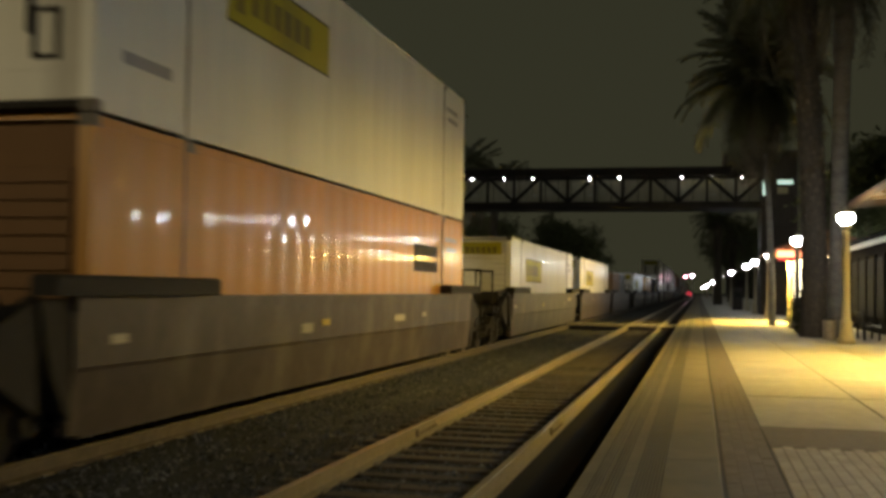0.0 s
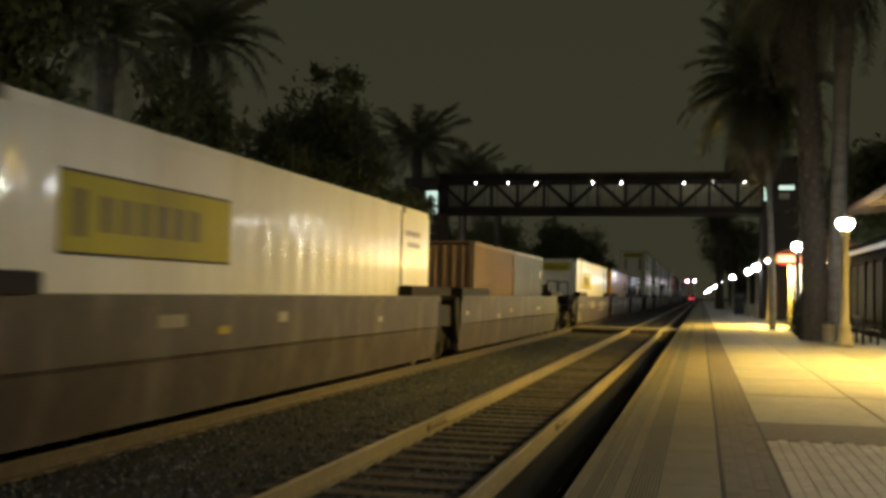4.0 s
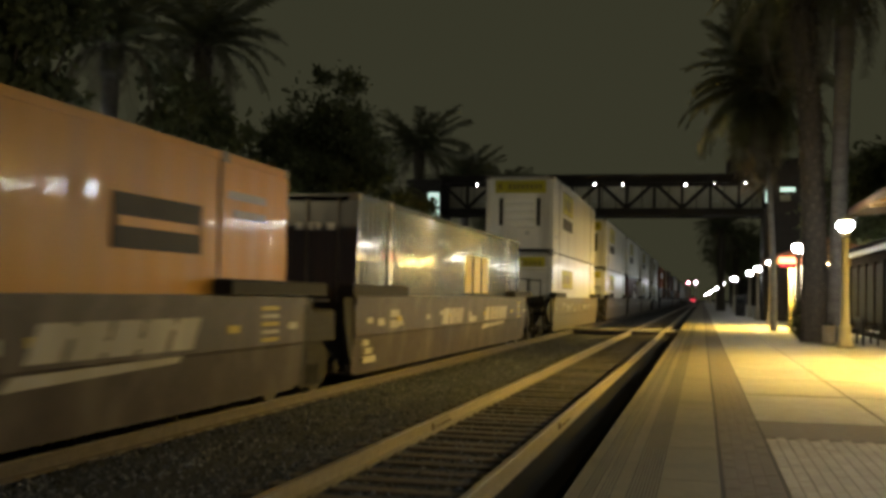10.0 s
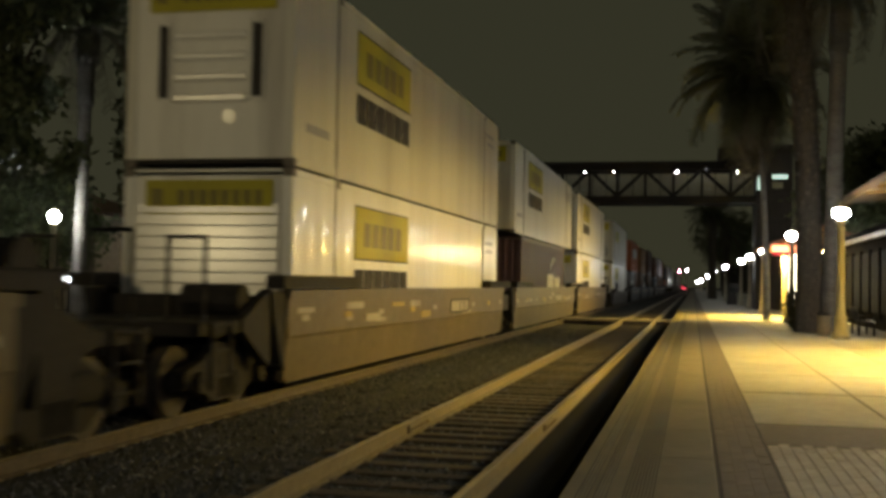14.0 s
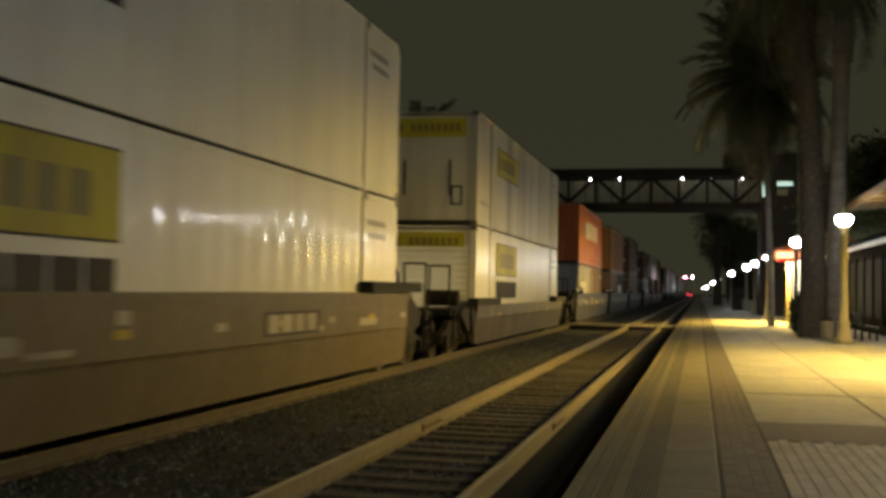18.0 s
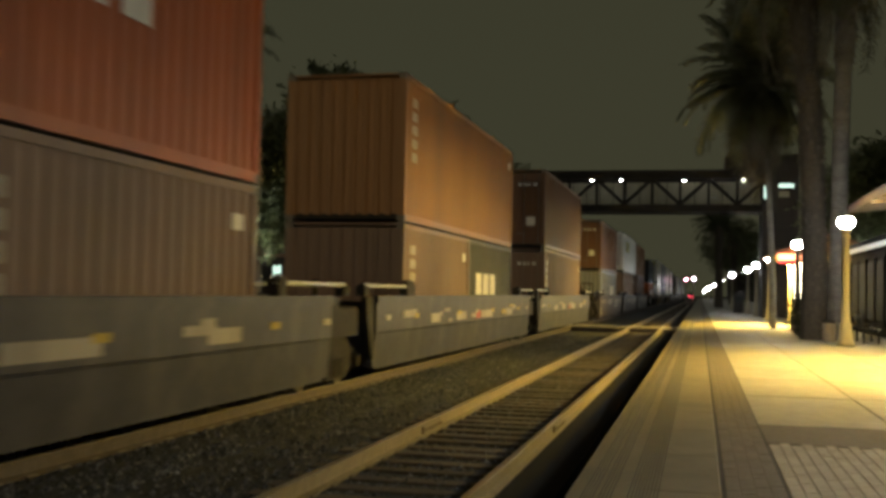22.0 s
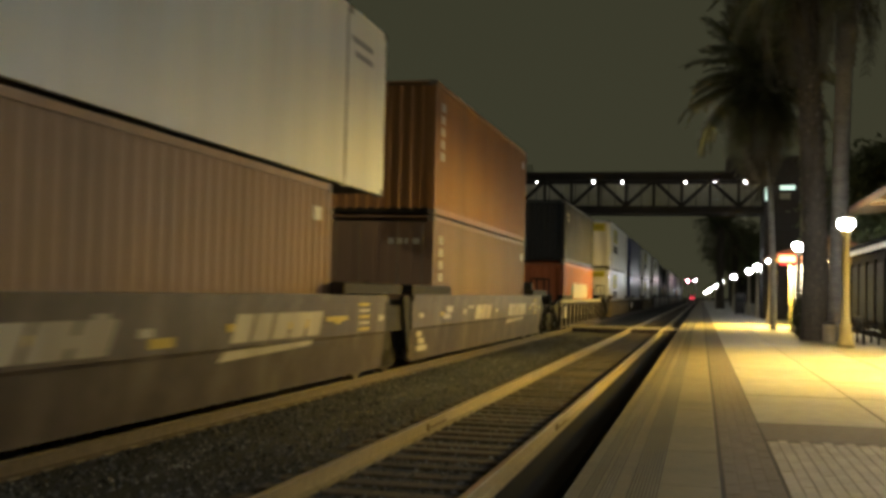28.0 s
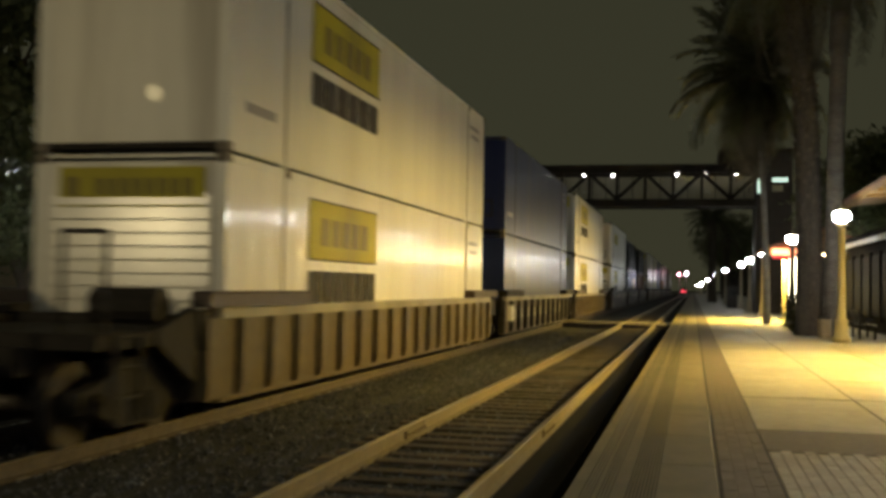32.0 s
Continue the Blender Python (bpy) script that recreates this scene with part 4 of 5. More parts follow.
    for d in (-1, 1):
        part("bulkhead", Shape().prism([(-1.3, 0.5), (1.3, 0.5), (1.3, top - 0.1), (-1.3, top - 0.1)][::1], "y", *sorted((d * (SIDE - 0.5), d * (SIDE - 0.35)))), M["steel_black"], car)
        kind = trail if d > 0 else lead
        if kind == "truck":
            yt = d * (SIDE + 0.75)
            truck(car, yt)
            part("end_deck", Shape().slab(-1.3, 1.3, *sorted((d * (SIDE - 0.6), d * (SIDE + 2.0))), 0.98, 1.14, 0.02), M["steel_black"], car, "black end deck over the truck")
            part("end_sill", Shape().box(-0.55, 0.55, *sorted((d * (SIDE - 0.6), d * (SIDE + 2.15))), 0.72, 1.0), M["steel_black"], car)
            part("coupler", Shape().slab(-0.16, 0.16, *sorted((d * (SIDE + 2.1), d * (SIDE + 2.95))), 0.74, 1.02, 0.04), M["wheel"], car, "steel coupler")
            for x in (-1.22, -0.75, 0.75, 1.22):
                part("grab_post", Shape().rod((x, d * (SIDE + 1.75), 1.1), (x, d * (SIDE + 1.75), 2.15), 0.028, n=6), M["steel_black"], car)
            for x0, x1 in ((-1.22, -0.75), (0.75, 1.22)):
                part("grab_rail", Shape().rod((x0, d * (SIDE + 1.75), 2.13), (x1, d * (SIDE + 1.75), 2.13), 0.025, n=6), M["steel_black"], car)
            for k in range(3):
                part("ladder_rung", Shape().rod((1.34, d * (SIDE + 1.3), 0.5 + 0.3 * k), (1.34, d * (SIDE + 1.75), 0.5 + 0.3 * k), 0.022, n=6), M["steel_black"], car)
            part("ladder_side", Shape().box(1.31, 1.36, d * (SIDE + 1.5) - 0.28, d * (SIDE + 1.5) - 0.24, 0.35, 1.15), M["steel_black"], car)
            part("ladder_side", Shape().box(1.31, 1.36, d * (SIDE + 1.5) + 0.24, d * (SIDE + 1.5) + 0.28, 0.35, 1.15), M["steel_black"], car)
            part("brake_cylinder", Shape().rod((0.35, d * (SIDE + 0.45), 1.38), (1.15, d * (SIDE + 0.45), 1.38), 0.2, n=12), M["steel_black"], car)
            if d > 0:
                part("air_tank", Shape().rod((-0.4, SIDE + 0.3, 1.75), (1.0, SIDE + 0.3, 1.75), 0.24, n=12), M["steel_black"], car)
            part("end_bracket", Shape().prism([(d * SIDE, 0.5), (d * (SIDE + 0.9), 1.0), (d * (SIDE + 0.9), 1.14), (d * SIDE, top)], "x", 1.2, 1.34), M["steel_black"], car)
        elif kind == "joint":
            truck(car, d * 9.7)
            part("joint_frame", Shape().box(-0.6, 0.6, *sorted((d * (SIDE - 0.5), d * 10.35)), 0.66, 1.1), M["steel_black"], car, "black articulated joint frame")
            for x in (-1.15, 1.15):
                part("side_bearing", Shape().slab(x - 0.16, x + 0.16, *sorted((d * (SIDE - 0.1), d * 10.1)), 0.85, 1.32, 0.04), M["steel_black"], car)
            part("hose_stand", Shape().rod((0.7, d * 9.7, 1.1), (0.7, d * 9.7, 1.75), 0.05, n=6), M["steel_black"], car)
    return car


M["car_trim"] = paint("pale_top_chord_paint", (0.34, 0.31, 0.24), 0.5, (0.12, 0.10, 0.07), 0.7)

WH53 = ("white", 16.154, 2.9, "plate", "white domestic container with yellow sign boards riding in the well car", ("louvre", "nose", "board"))
WF53 = ("white", 16.154, 2.9, "fine", "white finely ribbed container with yellow sign boards in a well car", ("louvre", "nose", "board"))
WT53 = ("white", 16.154, 2.9, "plate", "white container with yellow sign and dark lettering stacked on top", ("nose", "twin", "plain_nose"))
GT53 = ("grimy_white", 16.154, 2.9, "plate", "grimy white container with yellow sign and dark lettering stacked on top", ("nose", "twin", "slots"))
WB53 = ("white", 16.154, 2.9, "fine", "white ribbed container with yellow and dark signs in the well", ("louvre", "nose", "twin"))
DT53 = ("dirty_white", 16.154, 2.9, "plate", "grimy white container with a yellow nose sign stacked on top", ("nose", "board"))
PW53 = ("white", 16.154, 2.9, "plate", "plain white container with a small sign stacked on top", ("board",))
OR53 = ("orange", 16.154, 2.9, "fine", "glossy orange container with a dark sign board in the well", ("louvre", "dark_board"))
NV53 = ("navy", 16.154, 2.9, "iso", "dark navy ribbed container with gold lettering in the well", ("gold", "door"))
BL53 = ("blue", 16.154, 2.9, "fine", "deep blue ribbed container on a ribbed well car", ())


def iso(colour, words, marks=("codes",), length=12.19, height=2.9):
    return (colour, length, height, "iso", words, marks)


RD40 = iso("red", "red ribbed container with white lettering stacked on top", ("letters",))
RU40 = iso("rust", "rusty orange ribbed container stacked on top", ("codes",))
BR40 = iso("brown", "brown ribbed container with locking bars on its doors", ("door",))
PK40 = iso("pink", "faded brown ribbed container in the well", ("codes", "door"))
SV40 = iso("silver", "grey silver ribbed container with lettering in the well", ("short",), 12.19, 2.6)
OB40 = iso("tan", "faded tan-orange ribbed container in the well", ("codes",))
BK40 = iso("black", "charcoal ribbed container stacked on top", ("small_code",), 12.19, 2.59)
OL40 = iso("red", "orange red ribbed container with white lettering in the well", ("low_letters",), 12.19, 2.6)
PL40 = iso("plum", "dark plum ribbed container with white lettering in the well", ("liner",))
GR20 = iso("grey", "short grey ribbed container in the well", ("short",), 6.058, 2.59)
PK20 = iso("pink", "short faded brown ribbed container in the well", ("codes",), 6.058, 2.59)
RU20 = iso("pink", "short rusty brown ribbed container in the well", (), 6.058, 2.59)
SL20 = iso("slate", "short slate grey ribbed container in the well", ("plate_mark",), 6.058, 2.59)
GN20 = iso("green", "short dark green ribbed container with white lettering", ("short",), 6.058, 2.59)

BROWN = "brown smooth-sided well car with white stencils on the far track"
YELLOW = "dirty yellow well car with a name plate on the far track"
GREYC = "grey well car with white stencils and patches on the far track"
# (place, car paint, car style, leading end, trailing end, car words, lower load, upper load); a load is [(key, offset, spec)]
TRAIN = [
    (17.3, "car_brown", "plain", "truck", "truck", BROWN, [("or", 0, OR53)], [("wt", 0, PW53)]),
    (40.29, "car_brown", "plain", "truck", "joint", BROWN, [("wh", 0, WF53)], []),
    (59.72, "car_brown", "plain", "", "joint", BROWN, [("wh", 0, WF53)], []),
    (78.9, "car_brown", "plain", "", "truck", BROWN, [("ru20", -3.05, RU20), ("sl20", 3.05, SL20)], []),
    (103.25, "car_brown", "plain", "truck", "joint", BROWN, [("whp", 0, WH53)], []),
    (122.66, "car_brown", "plain", "", "joint", BROWN, [("or", 0, OR53)], []),
    (141.9, "car_brown", "plain", "", "truck", BROWN, [("nv", 0, NV53)], []),
    (165.7, "car_yellow", "plain", "truck", "truck", YELLOW, [("wh", 0, WF53)], [("gtop", 0, GT53)]),
    (188.7, "car_yellow", "plain", "truck", "joint", YELLOW, [("wb", 0, WB53)], [("gtop", 0, GT53)]),
    (207.9, "car_yellow", "plain", "", "joint", YELLOW, [("pl", 0, PL40)], [("wtop", 0, WT53)]),
    (226.7, "car_yellow", "plain", "", "truck", YELLOW, [("wb", 0, WB53)], [("wtop", 0, WT53)]),
    (250.2, "car_brown", "low", "truck", "truck", "brown low-sided well car on the far track", [("wb", 0, WB53)], [("dt", 0, DT53)]),
    (273.0, "car_grey", "slim", "truck", "joint", GREYC, [("gr20", -3.05, GR20), ("pk20", 3.05, PK20)], [("rd", 0, RD40)]),
    (292.25, "car_grey", "slim", "", "joint", GREYC, [("pk20", -3.05, PK20), ("gn20", 3.05, GN20)], [("ru", 0, RU40)]),
    (311.6, "car_grey", "slim", "", "truck", GREYC, [("pk", 0, PK40)], [("br", 0, BR40)]),
    (334.67, "car_brown", "slim", "truck", "joint", BROWN, [("sv", 0, SV40)], [("br", 0, BR40)]),
    (353.74, "car_brown", "plain", "", "joint", BROWN, [("ob", 0, OB40)], [("wt", 0.5, PW53)]),
    (372.5, "car_brown", "plain", "", "truck", BROWN, [("pk", 0, PK40)], [("ru", 0, RU40)]),
    (395.15, "car_dark", "ribbed", "truck", "truck", "dark brown well car with upright ribs and a pale top edge", [("ol", 0, OL40)], [("bk", 0, BK40)]),
    (418.8, "car_yellow", "ribbed", "truck", "joint", "dirty yellow well car with upright ribs along its sides", [("wb", 0, WB53)], [("wtop", 0, WT53)]),
    (438.4, "car_dark", "ribbed", "", "joint", "dark grey well car with upright ribs along its sides", [("bl", 0, BL53)], [("bl", 0, BL53)]),
    (458.0, "car_yellow", "ribbed", "", "truck", "dirty yellow well car with upright ribs along its sides", [("wb", 0, WB53)], [("wtop", 0, WT53)]),
    (481.5, "car_brown", "plain", "truck", "joint", BROWN, [("wb", 0, WB53)], [("wt", 0, PW53)]),
    (500.9, "car_brown", "plain", "", "joint", BROWN, [("nv", 0, NV53)], [("bk", 0, BK40)]),
    (520.3, "car_brown", "plain", "", "truck", BROWN, [("pk", 0, PK40)], [("bk", 0, BK40)]),
    (543.8, "car_yellow", "plain", "truck", "joint", YELLOW, [("wb", 0, WB53)], [("wtop", 0, WT53)]),
    (563.2, "car_yellow", "plain", "", "joint", YELLOW, [("wb", 0, WB53)], [("wtop", 0, WT53)]),
    (582.6, "car_yellow", "plain", "", "truck", YELLOW, [("bl", 0, BL53)], [("bl", 0, BL53)]),
    (606.1, "car_brown", "plain", "truck", "joint", BROWN, [("or", 0, OR53)], [("wt", 0, PW53)]),
    (625.5, "car_brown", "plain", "", "joint", BROWN, [("wb", 0, WB53)], [("wtop", 0, WT53)]),
    (644.9, "car_brown", "plain", "", "truck", BROWN, [("pk", 0, PK40)], [("br", 0, BR40)]),
    (668.4, "car_yellow", "plain", "truck", "truck", YELLOW, [("wb", 0, WB53)], [("wtop", 0, WT53)]),
]
for s, paint_key, style, lead, trail, words, lower, upper in TRAIN:
    well_car(s, paint_key, style, lead, trail, words)
    zt = 0.32
    for key, off, spec in lower:
        put_container(key, s + off, 0.32, spec)
        zt = 0.32 + spec[2] + 0.02
    for key, off, spec in upper:
        put_container(key, s + off, zt, spec)

# ---- platform furniture ----


def globe_lamp(x, y, zg, base, material="globe"):
    """A cast post with a swelling foot and one lit globe; base is the height of its foot."""
    lamp = thing("globe_street_lamp", "lit white globe lamp on a cream cast-metal post", "street lamp", "globe lamps", at=pose(x, y, base))
    h = zg - base
    part("post", Shape().lathe([(0.26, 0), (0.26, 0.12), (0.2, 0.2), (0.17, 0.55), (0.19, 0.62), (0.13, 0.7), (0.115, 1.4), (0.095, h - 0.5), (0.14, h - 0.44), (0.08, h - 0.36)], 14), M["post"], lamp, "cream painted post", True)
    part("fitter", Shape().lathe([(0.07, h - 0.37), (0.15, h - 0.3), (0.17, h - 0.22), (0.12, h - 0.17)], 14), M["post"], lamp, "", True)
    if material == "globe":
        # broad oblate glass; the shallow metal hood is added to limit light going up
        part("globe", Shape().lathe([(0.24 * max(0.06, math.sin(math.pi * k / 12)), h - 0.185 * math.cos(math.pi * k / 12)) for k in range(13)], 22), M[material], lamp, "glowing white globe", True)
        part("hood", Shape().lathe([(0.205, h + 0.115), (0.195, h + 0.135), (0.145, h + 0.18), (0.07, h + 0.21), (0.05, h + 0.26)], 20), M["post"], lamp, "shallow hood added to hold back upward light")
    else:
        part("globe", Shape().ball((0, 0, h), 0.205, 22, 13), M[material], lamp, "glowing white globe", True)
    part("finial", Shape().lathe([(0.06, h + 0.19), (0.05, h + 0.27), (0.015, h + 0.34)], 8), M["post"], lamp)
    return lamp


for x, y, z in RIGHT_GLOBES:
    globe_lamp(x, y, z, PZ)
for x, y, z in PARK_GLOBES:
    globe_lamp(x, y, z, -0.42)
for x, y, z in LEFT_GLOBES:
    globe_lamp(x, y, z, 0.0, "globe_far")


def bench(x, y, turn):
    b = thing("bench", "dark metal slatted bench on the platform", "bench", "platform benches", at=pose(x, y, PZ, 0, 0, turn))
    for s in (-0.75, 0.75):
        leg = Shape().box(s - 0.03, s + 0.03, -0.25, -0.19, 0, 0.44).box(s - 0.03, s + 0.03, 0.19, 0.25, 0, 0.62).box(s - 0.03, s + 0.03, -0.25, 0.25, 0.36, 0.41)
        leg.box(s - 0.03, s + 0.03, -0.27, 0.2, 0.6, 0.64).box(s - 0.03, s + 0.03, -0.27, -0.22, 0.4, 0.62)
        part("leg", leg, M["steel_black"], b)
    for k in range(5):
        part("seat_slat", Shape().slab(-0.9, 0.9, -0.25 + 0.095 * k, -0.175 + 0.095 * k, 0.41, 0.445), M["galv"] if k == 0 else M["steel_black"], b)
    for k in range(4):
        part("back_slat", Shape().slab(-0.9, 0.9, 0.22 + 0.02 * k, 0.25 + 0.02 * k, 0.5 + 0.1 * k, 0.58 + 0.1 * k), M["steel_black"], b)
    return b


bench(5.25, 36.9, 90)
bench(5.25, 40.2, 90)
bench(5.2, 56.5, 90)


def bin_can(x, y):
    b = thing("litter_bin", "pale round concrete litter bin beside the palms", "litter bin", "", at=pose(x, y, PZ))
    part("drum", Shape().lathe([(0.17, 0), (0.2, 0.05), (0.2, 0.52), (0.21, 0.55), (0.21, 0.6)], 16), M["stucco"], b)
    part("lid", Shape().lathe([(0.2, 0.6), (0.18, 0.66), (0.07, 0.7)], 16), M["steel_black"], b)


bin_can(4.0, 36.3)

yard = thing("yard_lamp", "tall yard lamp with a lit head on a steel pole", "street lamp", at=pose(YARD[0], YARD[1], 0))
part("pole", Shape().tube([(-1.2, 0, 0), (-1.2, 0, 6.4), (-0.9, 0, 6.9), (-0.3, 0, 6.95)], [0.1, 0.07, 0.05, 0.05], 10), M["galv"], yard)
part("head", Shape().slab(-0.45, 0.35, -0.16, 0.16, YARD[2] + 0.25, YARD[2] + 0.42, 0.05), M["steel_black"], yard)

# long station canopy beside the platform
canopy = thing("station_canopy", "pitched station canopy with a lit timber soffit over the platform", "canopy", at=pose(0, 0, 0))
EAVE_X, EAVE_Z, C0, C1 = 4.9, 4.47, -14.0, 38.8
part("roof", Shape().prism([(EAVE_X - 0.15, EAVE_Z + 0.12), (EAVE_X - 0.15, EAVE_Z + 0.2), (10.2, 7.5), (12.5, 7.5), (12.5, 7.35), (10.2, 7.35)], "y", C0 - 0.3, C1 + 0.3), M["roof"], canopy, "clay-coloured pitched roof")
part("soffit", Shape().prism([(EAVE_X, EAVE_Z + 0.02), (EAVE_X, EAVE_Z + 0.1), (8.2, EAVE_Z + 0.4), (8.2, EAVE_Z + 0.32)], "y", C0, C1), M["soffit"], canopy, "timber soffit coloured orange for the lamp light")
part("fascia", Shape().box(EAVE_X - 0.08, EAVE_X, C0, C1, EAVE_Z + 0.0, EAVE_Z + 0.17), M["soffit"], canopy, "timber fascia board")
part("fascia", Shape().prism([(EAVE_X, EAVE_Z - 0.1), (EAVE_X, EAVE_Z + 0.2), (10.2, 7.35), (10.2, 7.05)], "y", C1, C1 + 0.08), M["soffit"], canopy, "timber gable board")
for k in range(24):
    y = C0 + 0.6 + k * 2.05
    if y < C1:
        part("rafter", Shape().prism([(EAVE_X - 0.05, EAVE_Z - 0.06), (EAVE_X - 0.05, EAVE_Z + 0.03), (8.2, EAVE_Z + 0.33), (8.2, EAVE_Z + 0.18)], "y", y - 0.05, y + 0.05), M["soffit"], canopy)
for y in (-8.0, 0.0, 8.0, 15.0):
    post = part("column", Shape().slab(5.6, 5.85, y - 0.125, y + 0.125, PZ, EAVE_Z + 0.08, 0.0), M["stucco"], canopy, "square timber column")
    part("bracket", Shape().prism([(5.05, EAVE_Z + 0.03), (5.6, EAVE_Z + 0.06), (5.6, EAVE_Z - 0.65), (5.5, EAVE_Z - 0.65)], "y", y - 0.06, y + 0.06), M["soffit"], post)
for lx, ly in CANOPY_LAMPS:
    fx = part("light_fixture", Shape().slab(lx - 0.2, lx + 0.2, ly - 0.4, ly + 0.4, 4.51, 4.6, 0.03), M["steel_black"], canopy, "box light under the soffit")

# station building behind the canopy
hall = thing("station_building", "stucco station building with dark windows behind the canopy", "building", at=pose(0, 0, 0))
part("wall", Shape().box(8.2, 8.5, C0, C1 - 1.0, PZ, 7.0), M["stucco"], hall)
part("wall", Shape().box(8.5, 12.4, C1 - 1.3, C1 - 1.0, PZ, 7.0), M["stucco"], hall)
part("wall", Shape().box(8.5, 12.4, C0, C0 + 0.3, PZ, 7.0), M["stucco"], hall)
part("wall", Shape().box(12.4, 12.7, C0, C1 - 1.0, PZ, 7.0), M["stucco"], hall)
for k in range(8):
    y = C0 + 3 + k * 5.6
    w = part("window", Shape().box(8.14, 8.22, y, y + 1.8, 1.0, 3.0), M["dark_glass"], hall, "dark window")
    part("window_frame", Shape().box(8.1, 8.2, y - 0.08, y, 0.95, 3.08).box(8.1, 8.2, y + 1.8, y + 1.88, 0.95, 3.08).box(8.1, 8.2, y, y + 1.8, 3.0, 3.08).box(8.1, 8.2, y, y + 1.8, 0.92, 1.0), M["post"], w)

# dark glazed waiting room and low wall further along
room = thing("waiting_room", "dark glazed waiting room beside the platform", "building", at=pose(0, 0, 0))
part("wall", Shape().box(6.4, 6.6, 36.0, 50.0, PZ, 3.6), M["dark_timber"], room)
part("wall", Shape().box(6.6, 11.0, 35.8, 36.0, PZ, 3.6), M["dark_timber"], room)
part("roof", Shape().slab(6.1, 11.3, 35.5, 50.4, 3.6, 3.85, 0.05), M["dark_timber"], room)
part("trim", Shape().box(6.05, 6.1, 35.5, 50.4, 3.42, 3.6), M["post"], room, "pale eaves board")
for k in range(6):
    y = 36.5 + 2.2 * k
    pane = part("pane", Shape().box(6.36, 6.4, y, y + 1.9, 0.8, 3.0), M["dark_glass"], room, "dark glass pane")
    part("mullion", Shape().box(6.32, 6.42, y + 1.9, y + 2.2, 0.6, 3.1), M["dark_timber"], room)

# lit shelter with a gable roof, a bright panel and an orange sign
shel = thing("platform_shelter", "gabled platform shelter with a lit panel and an orange sign", "shelter", at=pose(4.75, 56.0, PZ))
for sx in (-0.3, 1.6):
    for sy in (-4.5, 1.4):
        part("column", Shape().slab(sx - 0.09, sx + 0.09, sy - 0.09, sy + 0.09, 0, 3.35, 0.0), M["post"], shel, "cream column")
part("roof", Shape().prism([(-1.62, 3.32), (-1.62, 3.42), (0.9, 4.3), (3.5, 3.42), (3.5, 3.32), (0.9, 4.18)], "y", -5.2, 4.6), M["roof"], shel, "gabled roof")
part("gable", Shape().prism([(-1.3, 3.38), (3.2, 3.38), (0.9, 4.16)], "y", -5.05, -4.95), M["soffit"], shel, "timber gable")
part("ceiling_board", Shape().box(-1.3, 3.2, -5.0, 4.4, 3.28, 3.33), M["soffit"], shel)
part("lit_panel", Shape().box(-0.6, -0.16, -5.02, -4.92, 0.75, 2.95), M["kiosk_panel"], shel, "glowing yellow-white panel")
part("panel_case", Shape().box(-0.64, -0.12, -4.92, -4.6, 0.1, 3.0), M["steel_black"], shel)
sg = part("sign", Shape().slab(-1.35, -0.15, -5.28, -5.2, 3.05, 3.34, 0.0), M["kiosk_sign"], shel, "glowing orange sign")
part("sign_band", Shape().box(-1.3, -0.4, -5.26, -5.2, 2.9, 3.05), M["kiosk_band"], sg, "dim red band")
for sx, sy in ((0.6, -4.6), (1.35, -4.6), (2.6, -4.6), (1.35, -3.0), (1.35, -1.2), (1.35, 0.6), (1.35, 2.4), (1.35, 4.0)):
    part("bulb", Shape().ball((sx, sy, 3.2), 0.07, 10, 6), M["sodium_bulb"], shel, "glowing sodium bulb")
for sy in (-4.0, 1.0):
    part("light_fixture", Shape().slab(-0.55, -0.15, sy - 0.35, sy + 0.35, 3.26, 3.3, 0.0), M["steel_black"], shel)


def ticket_machine(x, y):
    t = thing("ticket_machine", "dark upright ticket machine on the platform", "ticket machine", at=pose(x, y, PZ))
    part("body", Shape().slab(-0.4, 0.4, -0.3, 0.3, 0, 1.75, 0.04), M["steel_black"], t)
    part("screen", Shape().box(-0.25, 0.25, -0.315, -0.3, 1.05, 1.4), M["dark_glass"], t)


ticket_machine(4.6, 78.5)
ticket_machine(3.1, 92.0)

# ---- footbridge ----
BY = 75.0
bridge = thing("footbridge", "dark steel truss footbridge across the tracks with small lights", "bridge", at=pose(0, 0, 0))
X0, X1, ZB, ZT = -18.0, 4.2, 7.15, 9.8
for dy in (-1.2, 1.2):
    y = BY + dy
    chord = part("top_chord", Shape().box(X0, X1, y - 0.17, y + 0.17, ZT - 0.42, ZT), M["bridge"], bridge)
    part("bottom_chord", Shape().box(X0, X1, y - 0.17, y + 0.17, ZB, ZB + 0.5), M["bridge"], bridge)
    n = 12
    for k in range(n + 1):
        x = X0 + (X1 - X0) * k / n
        part("upright", Shape().box(x - 0.09, x + 0.09, y - 0.12, y + 0.12, ZB + 0.5, ZT - 0.42), M["bridge"], bridge)
        if k < n:
            x2 = X0 + (X1 - X0) * (k + 1) / n
            za, zb = (ZB + 0.5, ZT - 0.42) if k % 2 else (ZT - 0.42, ZB + 0.5)
            part("diagonal", Shape().rod((x, y, za), (x2, y, zb), 0.13, n=6), M["bridge"], bridge)
part("deck", Shape().box(X0, X1, BY - 1.2, BY + 1.2, ZB + 0.1, ZB + 0.3), M["bridge"], bridge)
part("roof", Shape().slab(X0 - 0.2, X1 - 0.3, BY - 1.45, BY + 1.45, ZT, ZT + 0.16, 0.05), M["bridge"], bridge)
n = 24
